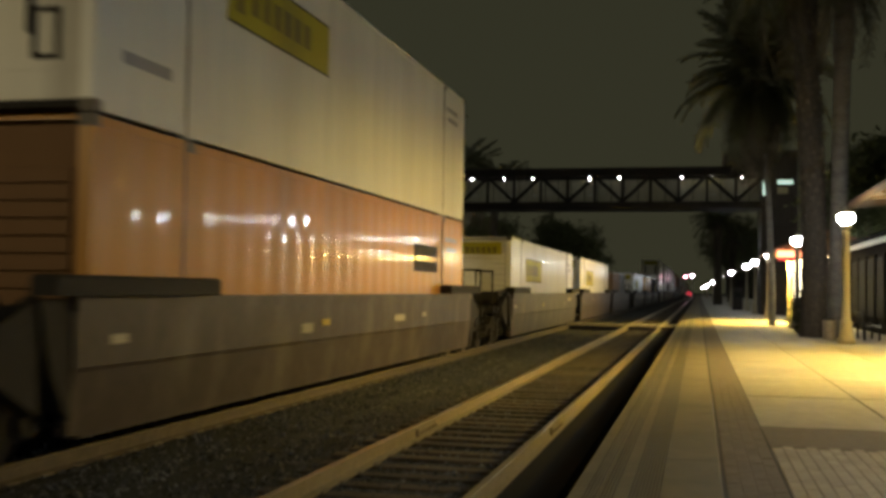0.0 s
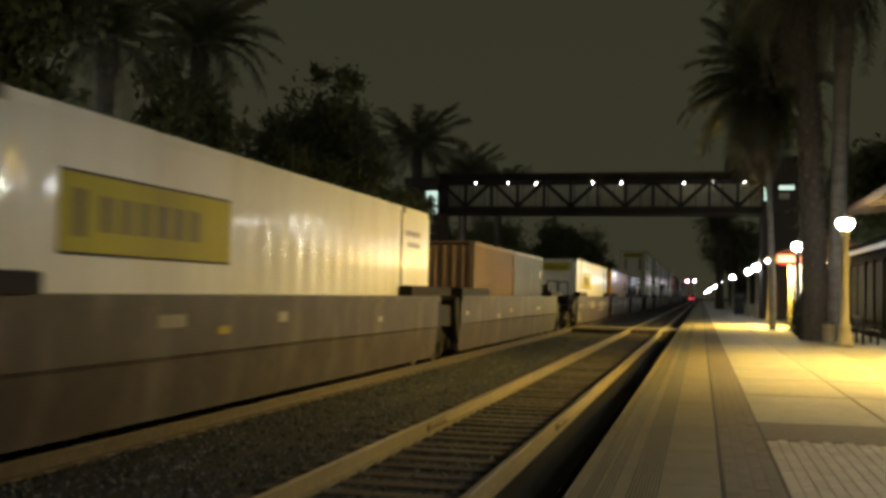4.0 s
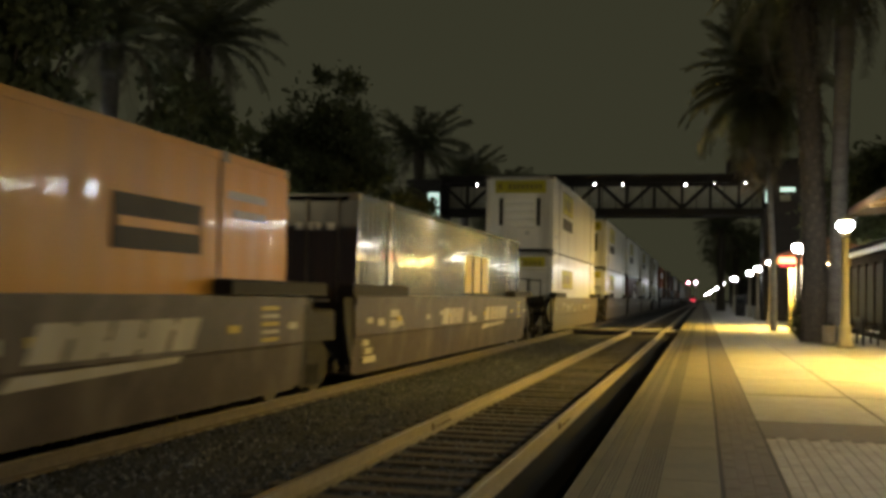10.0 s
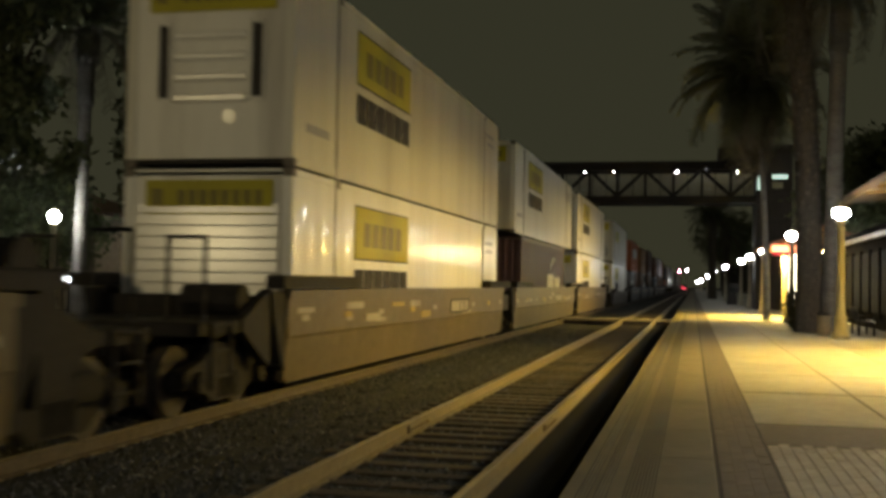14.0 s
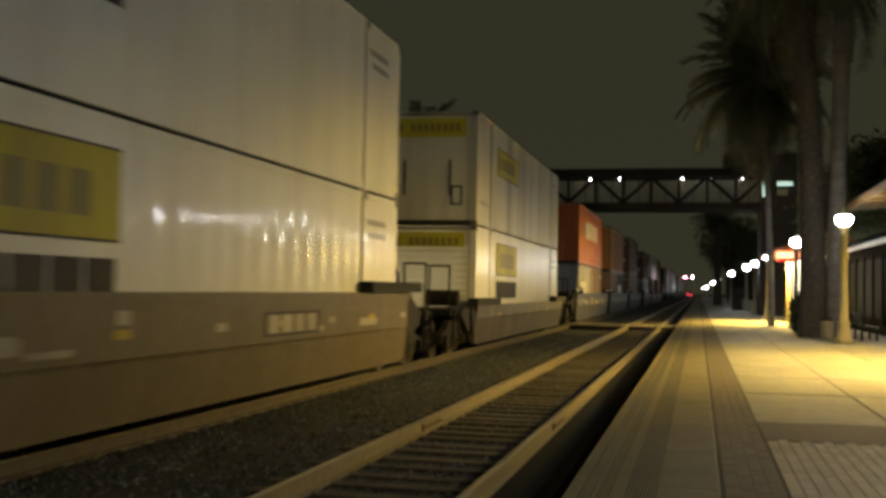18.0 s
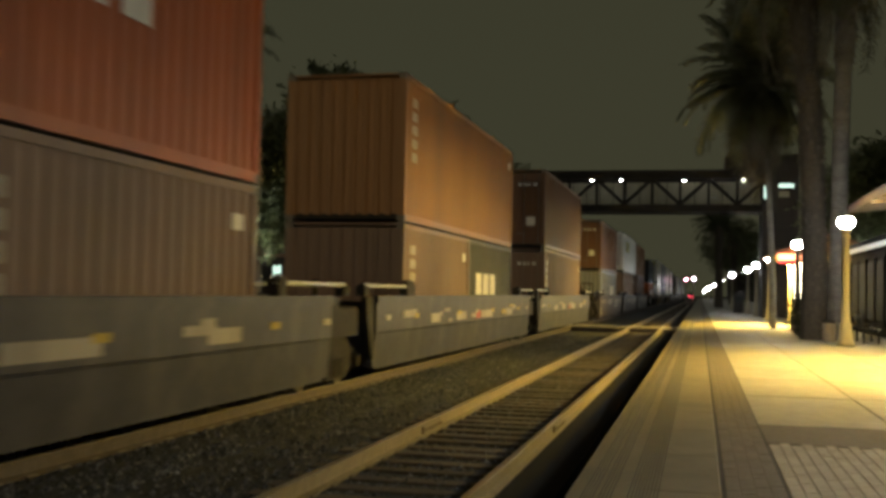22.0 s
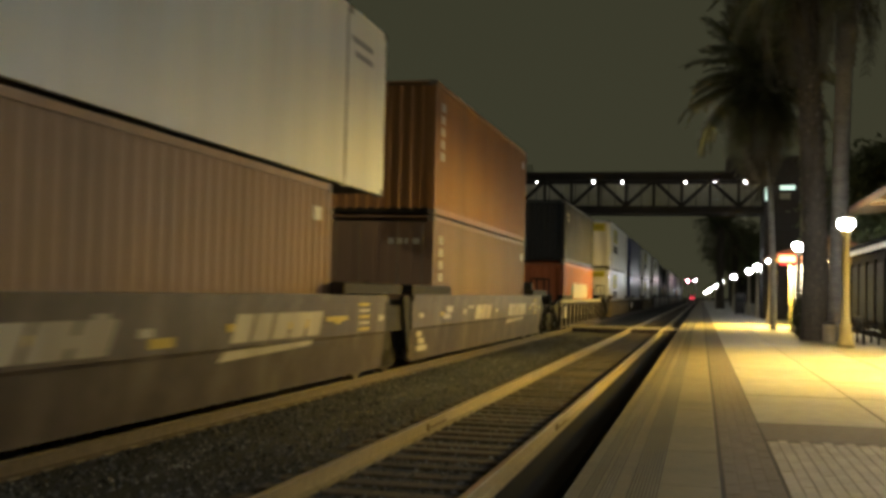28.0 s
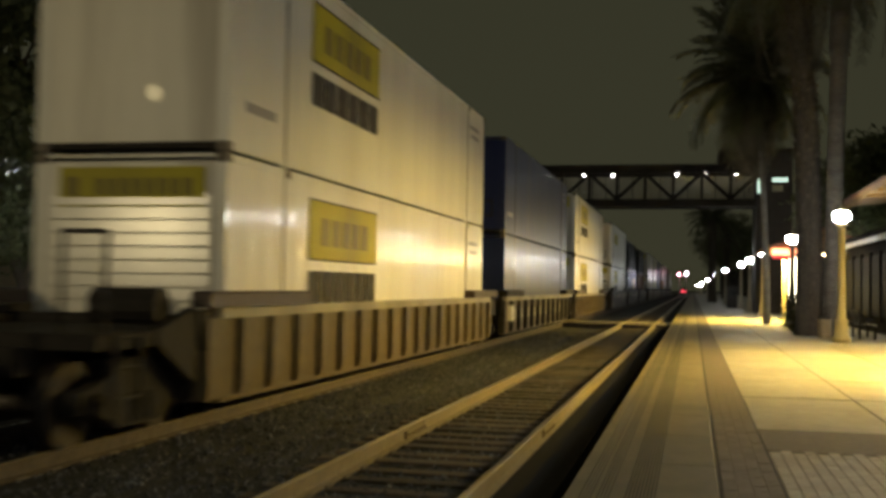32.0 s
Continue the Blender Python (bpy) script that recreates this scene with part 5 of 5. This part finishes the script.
for k in range(n):
    a, b = X0 + (X1 - X0) * k / n, X0 + (X1 - X0) * (k + 1) / n
    part("screen_panel", Shape().box(a + 0.03, b - 0.03, BY + 1.0, BY + 1.03, ZB + 0.4, ZT - 0.45), M["bridge_glass"], bridge, "pale mesh screen")
for x in (-15.5, -13.2, -11.2, -7.28, -5.32, -1.12, 0.75, 2.75):
    part("light", Shape().ball((x, BY - 0.9, 9.3), 0.05, 8, 6), M["bridge_light"], bridge, "small white bridge light")
    part("light_strip", Shape().box(x - 0.35, x + 0.35, BY + 0.95, BY + 0.99, 8.28, 8.32), M["galv"], bridge)


def lift_tower(x0, x1, y0, y1, z1, words):
    t = thing("lift_tower", words, "tower", "lift towers of the footbridge", at=pose(0, 0, 0))
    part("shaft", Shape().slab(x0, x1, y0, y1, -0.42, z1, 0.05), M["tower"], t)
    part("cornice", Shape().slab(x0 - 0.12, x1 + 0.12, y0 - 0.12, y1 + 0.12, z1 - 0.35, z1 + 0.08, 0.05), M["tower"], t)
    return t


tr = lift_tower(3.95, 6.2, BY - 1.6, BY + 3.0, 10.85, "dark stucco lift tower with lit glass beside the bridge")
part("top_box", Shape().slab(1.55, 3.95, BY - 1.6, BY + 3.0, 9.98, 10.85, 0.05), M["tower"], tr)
for a, b, z0, z1 in ((4.02, 4.22, 8.0, 8.95), (4.95, 5.9, 8.72, 8.98), (4.95, 5.6, 8.1, 8.5)):
    part("lit_window", Shape().box(a, b, BY - 1.65, BY - 1.6, z0, z1), M["cool_panel"] if z1 > 8.6 else M["bridge_glass"], tr, "greenish lit glass")
tl = lift_tower(-20.4, -18.0, BY - 1.6, BY + 1.6, 9.6, "dark lift tower with bright glass behind the trees")
for z0, z1 in ((8.35, 8.7), (7.75, 8.3), (7.1, 7.5)):
    part("lit_window", Shape().box(-18.95, -18.1, BY - 1.65, BY - 1.6, z0, z1), M["cool_panel"], tl, "greenish lit glass")

# ---- signals far along the line ----


def signal(x, y, z, mat, words):
    s = thing("railway_signal", words, "signal", "signals", at=pose(x, y, -0.3))
    part("mast", Shape().rod((0, 0, 0), (0, 0, z + 0.8), 0.09, n=8), M["galv"], s)
    part("head", Shape().slab(-0.35, 0.35, -0.12, 0.12, z - 0.2, z + 1.0, 0.05), M["steel_black"], s)
    part("lens", Shape().ball((0, -0.16, z + 0.3), 0.2, 10, 6), M[mat], s, "glowing lens")


signal(-2.75, 230.0, 4.8, "signal_red", "railway signal showing a bright pinkish red light")
signal(-1.3, 235.0, 5.0, "signal_white", "railway signal showing a pale light")
signal(-1.7, 250.0, 1.2, "signal_dim", "low red signal beside the track")
signal(-2.3, 247.0, 1.3, "signal_dim", "low red signal beside the track")

# ---- far side of the tracks ----
far_side = Shape().box(-60, -9.2, -30, 300, -0.42, 0.0)
structure("far_pavement", far_side, M["asphalt"], "dark paved yard beyond the tracks")
shop = thing("shop_building", "low building with lit windows and a red sign across the yard", "building", at=pose(-33.0, 88.0, 0))
part("wall", Shape().box(-7, 7, 0, 8, 0, 4.2), M["tower"], shop)
part("roof", Shape().slab(-7.4, 7.4, -0.8, 8.4, 4.2, 4.5, 0.05), M["roof"], shop)
for k in range(5):
    w = part("window", Shape().box(-5.8 + 2.4 * k, -4.2 + 2.4 * k, -0.05, 0.0, 0.8, 2.6), M["shop_window"], shop, "warm lit window")
    part("window_frame", Shape().box(-5.05 + 2.4 * k, -4.95 + 2.4 * k, -0.1, -0.05, 0.8, 2.6), M["steel_black"], w)
part("sign", Shape().box(1.0, 3.0, -0.9, -0.82, 3.3, 3.9), M["shop_sign"], shop, "glowing red sign")
# low gabled shed beside the yard
shed = thing("yard_shed", "low pale stucco shed with a sloping roof in the yard", "building", at=pose(-36.0, 50.0, 0))
part("wall", Shape().box(-8, 6.3, 0, 8, 0, 4.6), M["stucco"], shed)
part("roof", Shape().prism([(-8.5, 4.7), (-8.5, 4.9), (-1.0, 7.0), (7.2, 4.9), (7.2, 4.7), (-1.0, 6.8)], "y", -0.8, 8.6), M["roof"], shed, "sloping tiled roof")
part("gable", Shape().prism([(-8, 4.6), (6.3, 4.6), (-1.0, 6.7)], "y", 0, 0.2), M["stucco"], shed)
for x in (-5.5, -1.5, 2.5):
    w = part("window", Shape().box(x, x + 1.5, -0.05, 0.0, 1.1, 2.6), M["dark_glass"], shed, "dark window")
    part("window_frame", Shape().box(x - 0.1, x, -0.08, 0, 1.0, 2.7).box(x + 1.5, x + 1.6, -0.08, 0, 1.0, 2.7).box(x, x + 1.5, -0.08, 0, 2.6, 2.7).box(x, x + 1.5, -0.08, 0, 1.0, 1.1), M["post"], w)
tall = thing("street_lamp", "tall steel street lamp with a small lit head among the trees", "street lamp", at=pose(-18.6, 26.0, 0))
part("pole", Shape().tube([(-0.7, 0, 0), (-0.7, 0, 5.0), (-0.45, 0, 5.6), (0, 0, 5.7)], [0.09, 0.06, 0.05, 0.04], 8), M["galv"], tall)
part("head", Shape().slab(-0.25, 0.25, -0.12, 0.12, 5.6, 5.72, 0.03), M["steel_black"], tall)
part("lens", Shape().ball((0, 0, 5.52), 0.1, 12, 7), M["lantern"], tall, "glowing lens")


def post_lantern(x, y, z):
    """A low post with a small lit head."""
    lamp = thing("post_lantern", "low dark post with a small lit white lantern in the yard", "lantern", "yard lanterns", at=pose(x, y, 0))
    part("post", Shape().lathe([(0.09, 0), (0.09, 0.06), (0.045, 0.12), (0.04, z - 0.1), (0.08, z - 0.07)], 10), M["steel_black"], lamp)
    part("lantern", Shape().lathe([(0.06, z - 0.07), (0.08, z + 0.05), (0.05, z + 0.08)], 10), M["lantern"], lamp, "glowing lantern")
    part("cap", Shape().lathe([(0.1, z + 0.08), (0.03, z + 0.15)], 10), M["steel_black"], lamp)


for x, y, z in ((-28.98, 46.0, 1.49), (-28.63, 46.0, 1.49), (-26.27, 46.0, 1.53), (-22.69, 50.0, 1.74)):
    post_lantern(x, y, z)
info = thing("information_board", "small lit information board on two posts in the yard", "sign", at=pose(-24.4, 60.0, 0))
for x in (-0.25, 0.25):
    part("post", Shape().box(x - 0.03, x + 0.03, -0.03, 0.03, 0, 2.95), M["steel_black"], info)
part("panel", Shape().slab(-0.24, 0.24, -0.06, -0.031, 2.05, 2.9, 0.0), M["cool_panel"], info, "glowing pale panel")
part("frame", Shape().box(-0.28, 0.28, -0.07, 0.03, 2.9, 2.96).box(-0.28, 0.28, -0.07, 0.03, 1.99, 2.05), M["steel_black"], info)
# low fence along the far yard
fence = thing("yard_fence", "dark low metal fence along the far side of the tracks", "fence", at=pose(-9.6, 0, 0))
for k in range(40):
    part("fence_post", Shape().box(-0.03, 0.03, 8 + 3 * k - 0.03, 8 + 3 * k + 0.03, 0, 1.05), M["steel_black"], fence)
for z in (0.3, 0.65, 1.0):
    part("fence_rail", Shape().box(-0.02, 0.02, 8, 125, z, z + 0.04), M["steel_black"], fence)

# ---- palms and trees ----


def frond_mesh(length, droop, leaflets, rnd):
    """A feather frond that springs from the origin along +x and bends down."""
    s = Shape()
    pts, n = [], 9
    for k in range(n + 1):
        t = k / n
        pts.append(Vector((length * t * (1 - 0.18 * t * droop), 0, length * (0.42 * t - droop * 0.62 * t * t))))
    for k in range(n):
        s.rod(pts[k], pts[k + 1], 0.035 * (1 - k / n) + 0.008, 0.035 * (1 - (k + 1) / n) + 0.006, 4)
    for k in range(leaflets):
        t = 0.14 + 0.86 * k / leaflets
        i = min(n - 1, int(t * n))
        p = pts[i].lerp(pts[i + 1], t * n - i)
        w = (pts[i + 1] - pts[i]).normalized()
        ll = (0.62 - 0.35 * abs(t - 0.45)) * rnd.uniform(0.8, 1.15) * length / 3.4
        for e in (-1, 1):
            d = (Vector((0, e, 0)) * 0.85 + w * 0.6 + Vector((0, 0, rnd.uniform(-0.45, 0.15)))).normalized()
            tip = p + d * ll
            side = w * 0.028 * length / 3.4 + Vector((0, 0, 0.012))
            mid = p + d * ll * 0.5 + Vector((0, 0, 0.03))
            s.add([tuple(p - side * 0.6), tuple(p + side * 0.6), tuple(mid + side), tuple(tip), tuple(mid - side)], [(0, 1, 2, 4), (4, 2, 3)])
    return s


PALM_MESH = {}


def palm(x, y, base, height, radius, trunk_r, words, skirt=True, lean=(0, 0), fronds=46, bark="bark", seed=1, hang=0.0, ball=False):
    rnd = random.Random(seed)
    tree = thing("palm_tree", words, "palm tree", "palms", at=pose(x, y, base))
    pts, rad = [], []
    for k in range(9):
        t = k / 8
        pts.append((lean[0] * t * t, lean[1] * t * t, height * t))
        r = trunk_r * (1.18 - 0.28 * min(1, t * 3)) if t < 0.8 else trunk_r * (0.95 + 1.1 * (t - 0.8))
        rad.append(r)
    part("trunk", Shape().tube(pts, rad, 14), M[bark], tree, "rough palm trunk")
    # stubs of cut leaf bases up the trunk
    st = Shape()
    count = int(height * 26)
    for k in range(count):
        t = (0.06 + 0.94 * k / count) if skirt else (0.72 + 0.28 * k / count)
        a = k * 2.4
        c = Vector((lean[0] * t * t, lean[1] * t * t, height * t))
        d = Vector((math.cos(a), math.sin(a), 0.0))
        r = trunk_r * 0.93
        ln = 0.08 + (0.16 if t > 0.86 else 0.0)
        u = Vector((-math.sin(a), math.cos(a), 0)) * 0.07
        p = c + d * r
        q = c + d * (r + ln) + Vector((0, 0, 0.13))
        st.add([tuple(p - u), tuple(p + u), tuple(q + u * 0.6), tuple(q - u * 0.6), tuple(p + Vector((0, 0, 0.14)))], [(0, 1, 2, 3), (3, 2, 4), (1, 4, 2), (0, 3, 4)])
    tagged(part("leaf_base_collar", st, M[bark], tree), "ragged cut leaf bases", "", "", "stuff")
    if ball:
        sk = Shape()
        for k in range(150):
            a, t = k * 2.4, 0.70 + 0.28 * k / 150
            c = Vector((lean[0] * t * t, lean[1] * t * t, height * t))
            d = Vector((math.cos(a), math.sin(a), 0))
            u = Vector((-math.sin(a), math.cos(a), 0)) * 0.1
            p, q = c + d * 0.15 + Vector((0, 0, 0.3)), c + d * rnd.uniform(0.45, 0.8) - Vector((0, 0, rnd.uniform(0.2, 0.7)))
            sk.add([tuple(p - u), tuple(p + u), tuple(q + u * 0.4), tuple(q - u * 0.4)], [(0, 1, 2, 3)])
        part("skirt", sk, M["dead_frond"], tree, "skirt of dry hanging leaves")
    key = round(radius, 1)
    if key not in PALM_MESH:
        PALM_MESH[key] = []
        for v, (droop, mat) in enumerate(((0.45, "frond"), (0.85, "frond"), (1.2, "frond"), (1.9, "dead_frond"))):
            me = frond_mesh(radius, droop, 44, rnd).mesh("frond")
            me.materials.append(M[mat])
            PALM_MESH[key].append(me)
    top = Vector(pts[-1])
    for k in range(fronds):
        t = k / fronds
        v = 0 if t < 0.3 else 1 if t < 0.62 else 2 if t < 0.86 else 3
        up = 62 - (95 + hang) * t + rnd.uniform(-9, 9)
        size = 1.0
        if ball:
            v = 0 if t < 0.4 else 1 if t < 0.7 else 2 if t < 0.9 else 3
            up, size = (80 - 128 * t + rnd.uniform(-14, 14)) / 0.55, rnd.uniform(0.62, 1.08)
        ob = part("frond", PALM_MESH[key][v], None, tree)
        ob.matrix_basis = Matrix.Translation(top + Vector((0, 0, 0.15 - (1.6 if ball else 0.5) * t))) @ pose(0, 0, 0, 0, 0, k * 137.5 + rnd.uniform(-10, 10)) @ pose(0, 0, 0, rnd.uniform(-12, 12), -up * 0.55, 0) @ Matrix.Scale(size, 4)
    return tree


palm(3.75, 38.0, PZ, 12.5, 3.7, 0.42, "tall dark date palm with a shaggy trunk on the platform", True, (-0.55, 0), 64, seed=3, hang=25)
palm(4.42, 37.7, PZ, 12.7, 3.5, 0.29, "slender pale-trunked palm leaning beside the lamp", False, (0.3, 0.0), 60, "bark_pale", seed=4, hang=20)
palm(3.14, 50.0, PZ, 11.7, 4.2, 0.14, "slender palm with a dense shaggy crown beside the shelter", False, (-0.7, 0), 230, "bark_pale", seed=5, ball=True)
palm(2.15, 130.0, PZ, 9.6, 3.9, 0.45, "dark date palm beyond the footbridge", fronds=56, seed=7)
palm(4.4, 150.0, PZ, 8.5, 3.4, 0.40, "dark date palm far along the platform", fronds=44, seed=8)
palm(-21.1, 34.6, 0.0, 10.6, 3.4, 0.25, "slender palm across the tracks beside a lamp", False, (0.15, 0), 44, "bark_pale", seed=9)
palm(-22.3, 44.6, 0.0, 12.8, 4.3, 0.36, "tall date palm across the tracks", fronds=50, seed=10)
palm(-20.6, 77.0, 0.0, 12.2, 4.7, 0.36, "date palm with drooping fronds near the bridge", fronds=48, seed=11)
palm(-18.6, 84.0, 0.0, 10.6, 4.2, 0.33, "date palm before the footbridge", fronds=46, seed=12)
palm(-17.2, 92.0, 0.0, 10.2, 3.9, 0.33, "date palm by the end of the footbridge", fronds=46, seed=13)


def leafy(x, y, base, height, spread, words, seed, clumps=230, per=90, bottom=0.25):
    """A broad tree: forked trunk, limbs, and a ragged crown of many leaves in clumps."""
    rnd = np.random.default_rng(seed)
    tree = thing("broadleaf_tree", words, "tree", "trees across the tracks", at=pose(x, y, base))
    part("trunk", Shape().tube([(0, 0, 0), (0.1, 0.05, height * 0.18), (0.0, 0.1, height * 0.34)], [0.32, 0.25, 0.2], 10), M["tree_bark"], tree, "rough trunk")
    leaves = Shape()
    tips = []
    for k in range(9):
        a = k * 2.4 + rnd.uniform(-0.3, 0.3)
        r = spread * rnd.uniform(0.45, 0.85)
        p1 = Vector((0, 0.1, height * rnd.uniform(0.22, 0.36)))
        p3 = Vector((math.cos(a) * r, math.sin(a) * r, height * rnd.uniform(0.5, 0.92)))
        p2 = p1.lerp(p3, 0.5) + Vector((0, 0, height * 0.05))
        part("limb", Shape().tube([p1, p2, p3], [0.13, 0.08, 0.03], 6), M["tree_bark"], tree)
        tips += [p2, p3]
    for k in range(clumps):
        if k < len(tips):
            c = tips[k]
        else:
            u, v, w = rnd.normal(size=3)
            q = Vector((u, v, w)).normalized()
            q = q * rnd.uniform(0.3, 1.0) ** 0.5 * (0.82 + 0.75 * noise.noise(q * 1.9 + Vector((seed * 3.1, 0, 0))))
            c = Vector((q.x * spread, q.y * spread, height * (bottom + (1 - bottom) * (0.5 + 0.5 * q.z))))
            lump = noise.noise(c * 0.35 + Vector((seed, 0, 0)))
            if lump < -0.22:
                continue
            c += Vector((0, 0, lump * 1.2))
        rr = spread * rnd.uniform(0.10, 0.24)
        P = rnd.normal(size=(per, 3)) * rr * 0.6
        D = rnd.normal(size=(per, 3))
        for p, d in zip(P, D):
            d = Vector(d).normalized()
            e = d.orthogonal().normalized()
            L = rnd.uniform(0.2, 0.42)
            o = c + Vector(p)
            leaves.add([tuple(o), tuple(o + d * L * 0.5 + e * L * 0.28), tuple(o + d * L), tuple(o + d * L * 0.5 - e * L * 0.28)], [(0, 1, 2, 3)])
    part("crown", leaves, M["leaf"], tree, "dark ragged crown of small leaves")
    return tree


leafy(-19.5, 38.2, 0.0, 10.4, 2.3, "dark dense tree with an uneven top across the tracks", 21)
leafy(-21.5, 50.0, 0.0, 9.6, 3.0, "dark bushy tree among the palms", 22)
leafy(-21.0, 58.0, 0.0, 13.6, 3.4, "tall dark tree with a ragged crown", 23, 320)
leafy(-20.0, 66.0, 0.0, 9.0, 3.6, "dark spreading tree near the bridge", 24)
leafy(-21.8, 29.6, 0.0, 13.8, 2.8, "large dark tree close by the yard", 25, 380)
leafy(-27.0, 40.0, 0.0, 6.0, 3.5, "low dark shrubby tree in the yard", 29, 150)
leafy(-22.0, 110.0, 0.0, 9.2, 5.0, "dark tree beyond the footbridge", 26, 200)
leafy(-14.5, 120.0, 0.0, 9.6, 4.6, "dark tree beyond the footbridge", 27, 200)
leafy(-17.0, 140.0, 0.0, 9.5, 5.0, "dark tree far along the line", 28, 160)
leafy(9.5, 62.0, 0.0, 9.0, 4.0, "dark tree behind the shelter", 30, 180)
leafy(8.6, 47.0, 3.0, 5.4, 3.0, "dark tree behind the waiting room", 32, 150)
leafy(4.7, 178.0, PZ, 13.6, 5.0, "dark dense tree beside the platform beyond the footbridge", 33, 190, bottom=0.3)
leafy(8.8, 162.0, PZ, 12.0, 4.8, "dark dense tree beside the platform beyond the footbridge", 34, 170)
leafy(8.5, 100.0, 0.0, 8.0, 4.0, "dark tree behind the far platform", 31, 150)

def shrub(x, y, r, h, seed):
    """A low round planting of many small leaves."""
    rnd = np.random.default_rng(seed)
    bush = thing("shrub", "low dark leafy shrub at the foot of the palms", "shrub", "shrubs by the palms", at=pose(x, y, PZ))
    part("stem", Shape().tube([(0, 0, 0), (0.05, 0.03, h * 0.5)], [0.05, 0.03], 6), M["tree_bark"], bush)
    leaves = Shape()
    for p, d in zip(rnd.normal(size=(900, 3)), rnd.normal(size=(900, 3))):
        p = Vector(p).normalized() * rnd.uniform(0.45, 1.0)
        o = Vector((p.x * r, p.y * r, h * (0.5 + 0.48 * p.z)))
        d = Vector(d).normalized()
        e = d.orthogonal().normalized()
        q = rnd.uniform(0.08, 0.16)
        leaves.add([tuple(o), tuple(o + d * q * 0.5 + e * q * 0.3), tuple(o + d * q), tuple(o + d * q * 0.5 - e * q * 0.3)], [(0, 1, 2, 3)])
    part("foliage", leaves, M["leaf"], bush, "dark leaves")


shrub(3.5, 40.2, 0.55, 1.5, 51)
shrub(4.1, 41.0, 0.6, 1.3, 52)

# distant low skyline
sky = thing("distant_building", "plain distant building against the night sky", "building", "far buildings", at=pose(-12.0, 330.0, -0.4))
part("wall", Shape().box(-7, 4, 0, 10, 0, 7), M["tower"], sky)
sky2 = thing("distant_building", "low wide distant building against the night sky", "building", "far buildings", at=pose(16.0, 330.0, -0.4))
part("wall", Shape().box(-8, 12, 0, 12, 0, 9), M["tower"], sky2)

# ---- pavers, last ----
brick_mesh = Shape().slab(-0.101, 0.101, -0.0525, 0.0525, -0.03, 0.0, 0.003).mesh("brick")
brick_mesh.materials.append(M["brick"])
band = Shape()
row = 0
y = 5.0
made = 0
while y < 90:
    for k in range(4):
        x = BL + 0.056 + 0.1075 * k
        if y < 13:
            part("brick", brick_mesh, None, PLAT, "", at=pose(x, y + (0.1 if k % 2 else 0), PZ - random.uniform(0.002, 0.006), 0, 0, 90))
            made += 1
        else:
            band.slab(x - 0.0525, x + 0.0525, y + (0.1 if k % 2 else 0) - 0.1, y + (0.1 if k % 2 else 0) + 0.1, PZ - 0.04, PZ - 0.004, 0.004)
    y += 0.205
far_band = Shape().slab(BL + 0.005, BR - 0.005, 90, 400, PZ - 0.04, PZ - 0.004, 0.004)
tagged(part("brick_band", band, M["brick"], PLAT), "dark brick band along the platform", "", "", "stuff")
part("far_brick_band", far_band, M["brick"], PLAT)
paver_mesh = Shape().slab(-0.1015, 0.1015, -0.0485, 0.0485, -0.03, 0.0, 0.004).mesh("paver")
paver_mesh.materials.append(M["paver"])
field = Shape()
made = 0
j = 0
y = 6.0
while y < 10.9:
    x = BR + 0.07
    j = 0
    while x < 4.2:
        yy = y + (0.105 if j % 2 else 0)
        if made < 300 and x < 2.3 and 7.2 < y < 9.9:
            part("paver", paver_mesh, None, PLAT, "", at=pose(x, yy, PZ - random.uniform(0.0, 0.004), 0, 0, 90 + random.uniform(-0.7, 0.7)))
            made += 1
        else:
            dz = random.uniform(0, 0.004)
            field.slab(x - 0.049, x + 0.049, yy - 0.1, yy + 0.1, PZ - 0.04, PZ - dz, 0.005)
        x += 0.104
        j += 1
    y += 0.205
tagged(part("paver_field", field, M["paver_mass"], PLAT), "buff brick pavers laid along the platform", "", "", "stuff")


def motions():
    times = [2.0 * k for k in range(17)]
    for ob, s, z in MOVERS:
        walk(ob, [(t, pose(XT, s - run(t), z)) for t in times])
    steps = [k / FPS for k in range(32 * FPS + 1)]
    turns = [(t, math.degrees(run(t) / 0.42)) for t in steps]
    leaders = {}
    for ob, y in WHEELS:
        if y not in leaders:
            walk(ob, [(t, pose(0, y, 0.42, a, 0, 0)) for t, a in turns])
            leaders[y] = ob.animation_data
            continue
        # every other wheelset rolls by the same keys
        ob.rotation_mode = "QUATERNION"
        keys = ob.animation_data_create()
        keys.action, keys.action_slot = leaders[y].action, leaders[y].action_slot


motions()
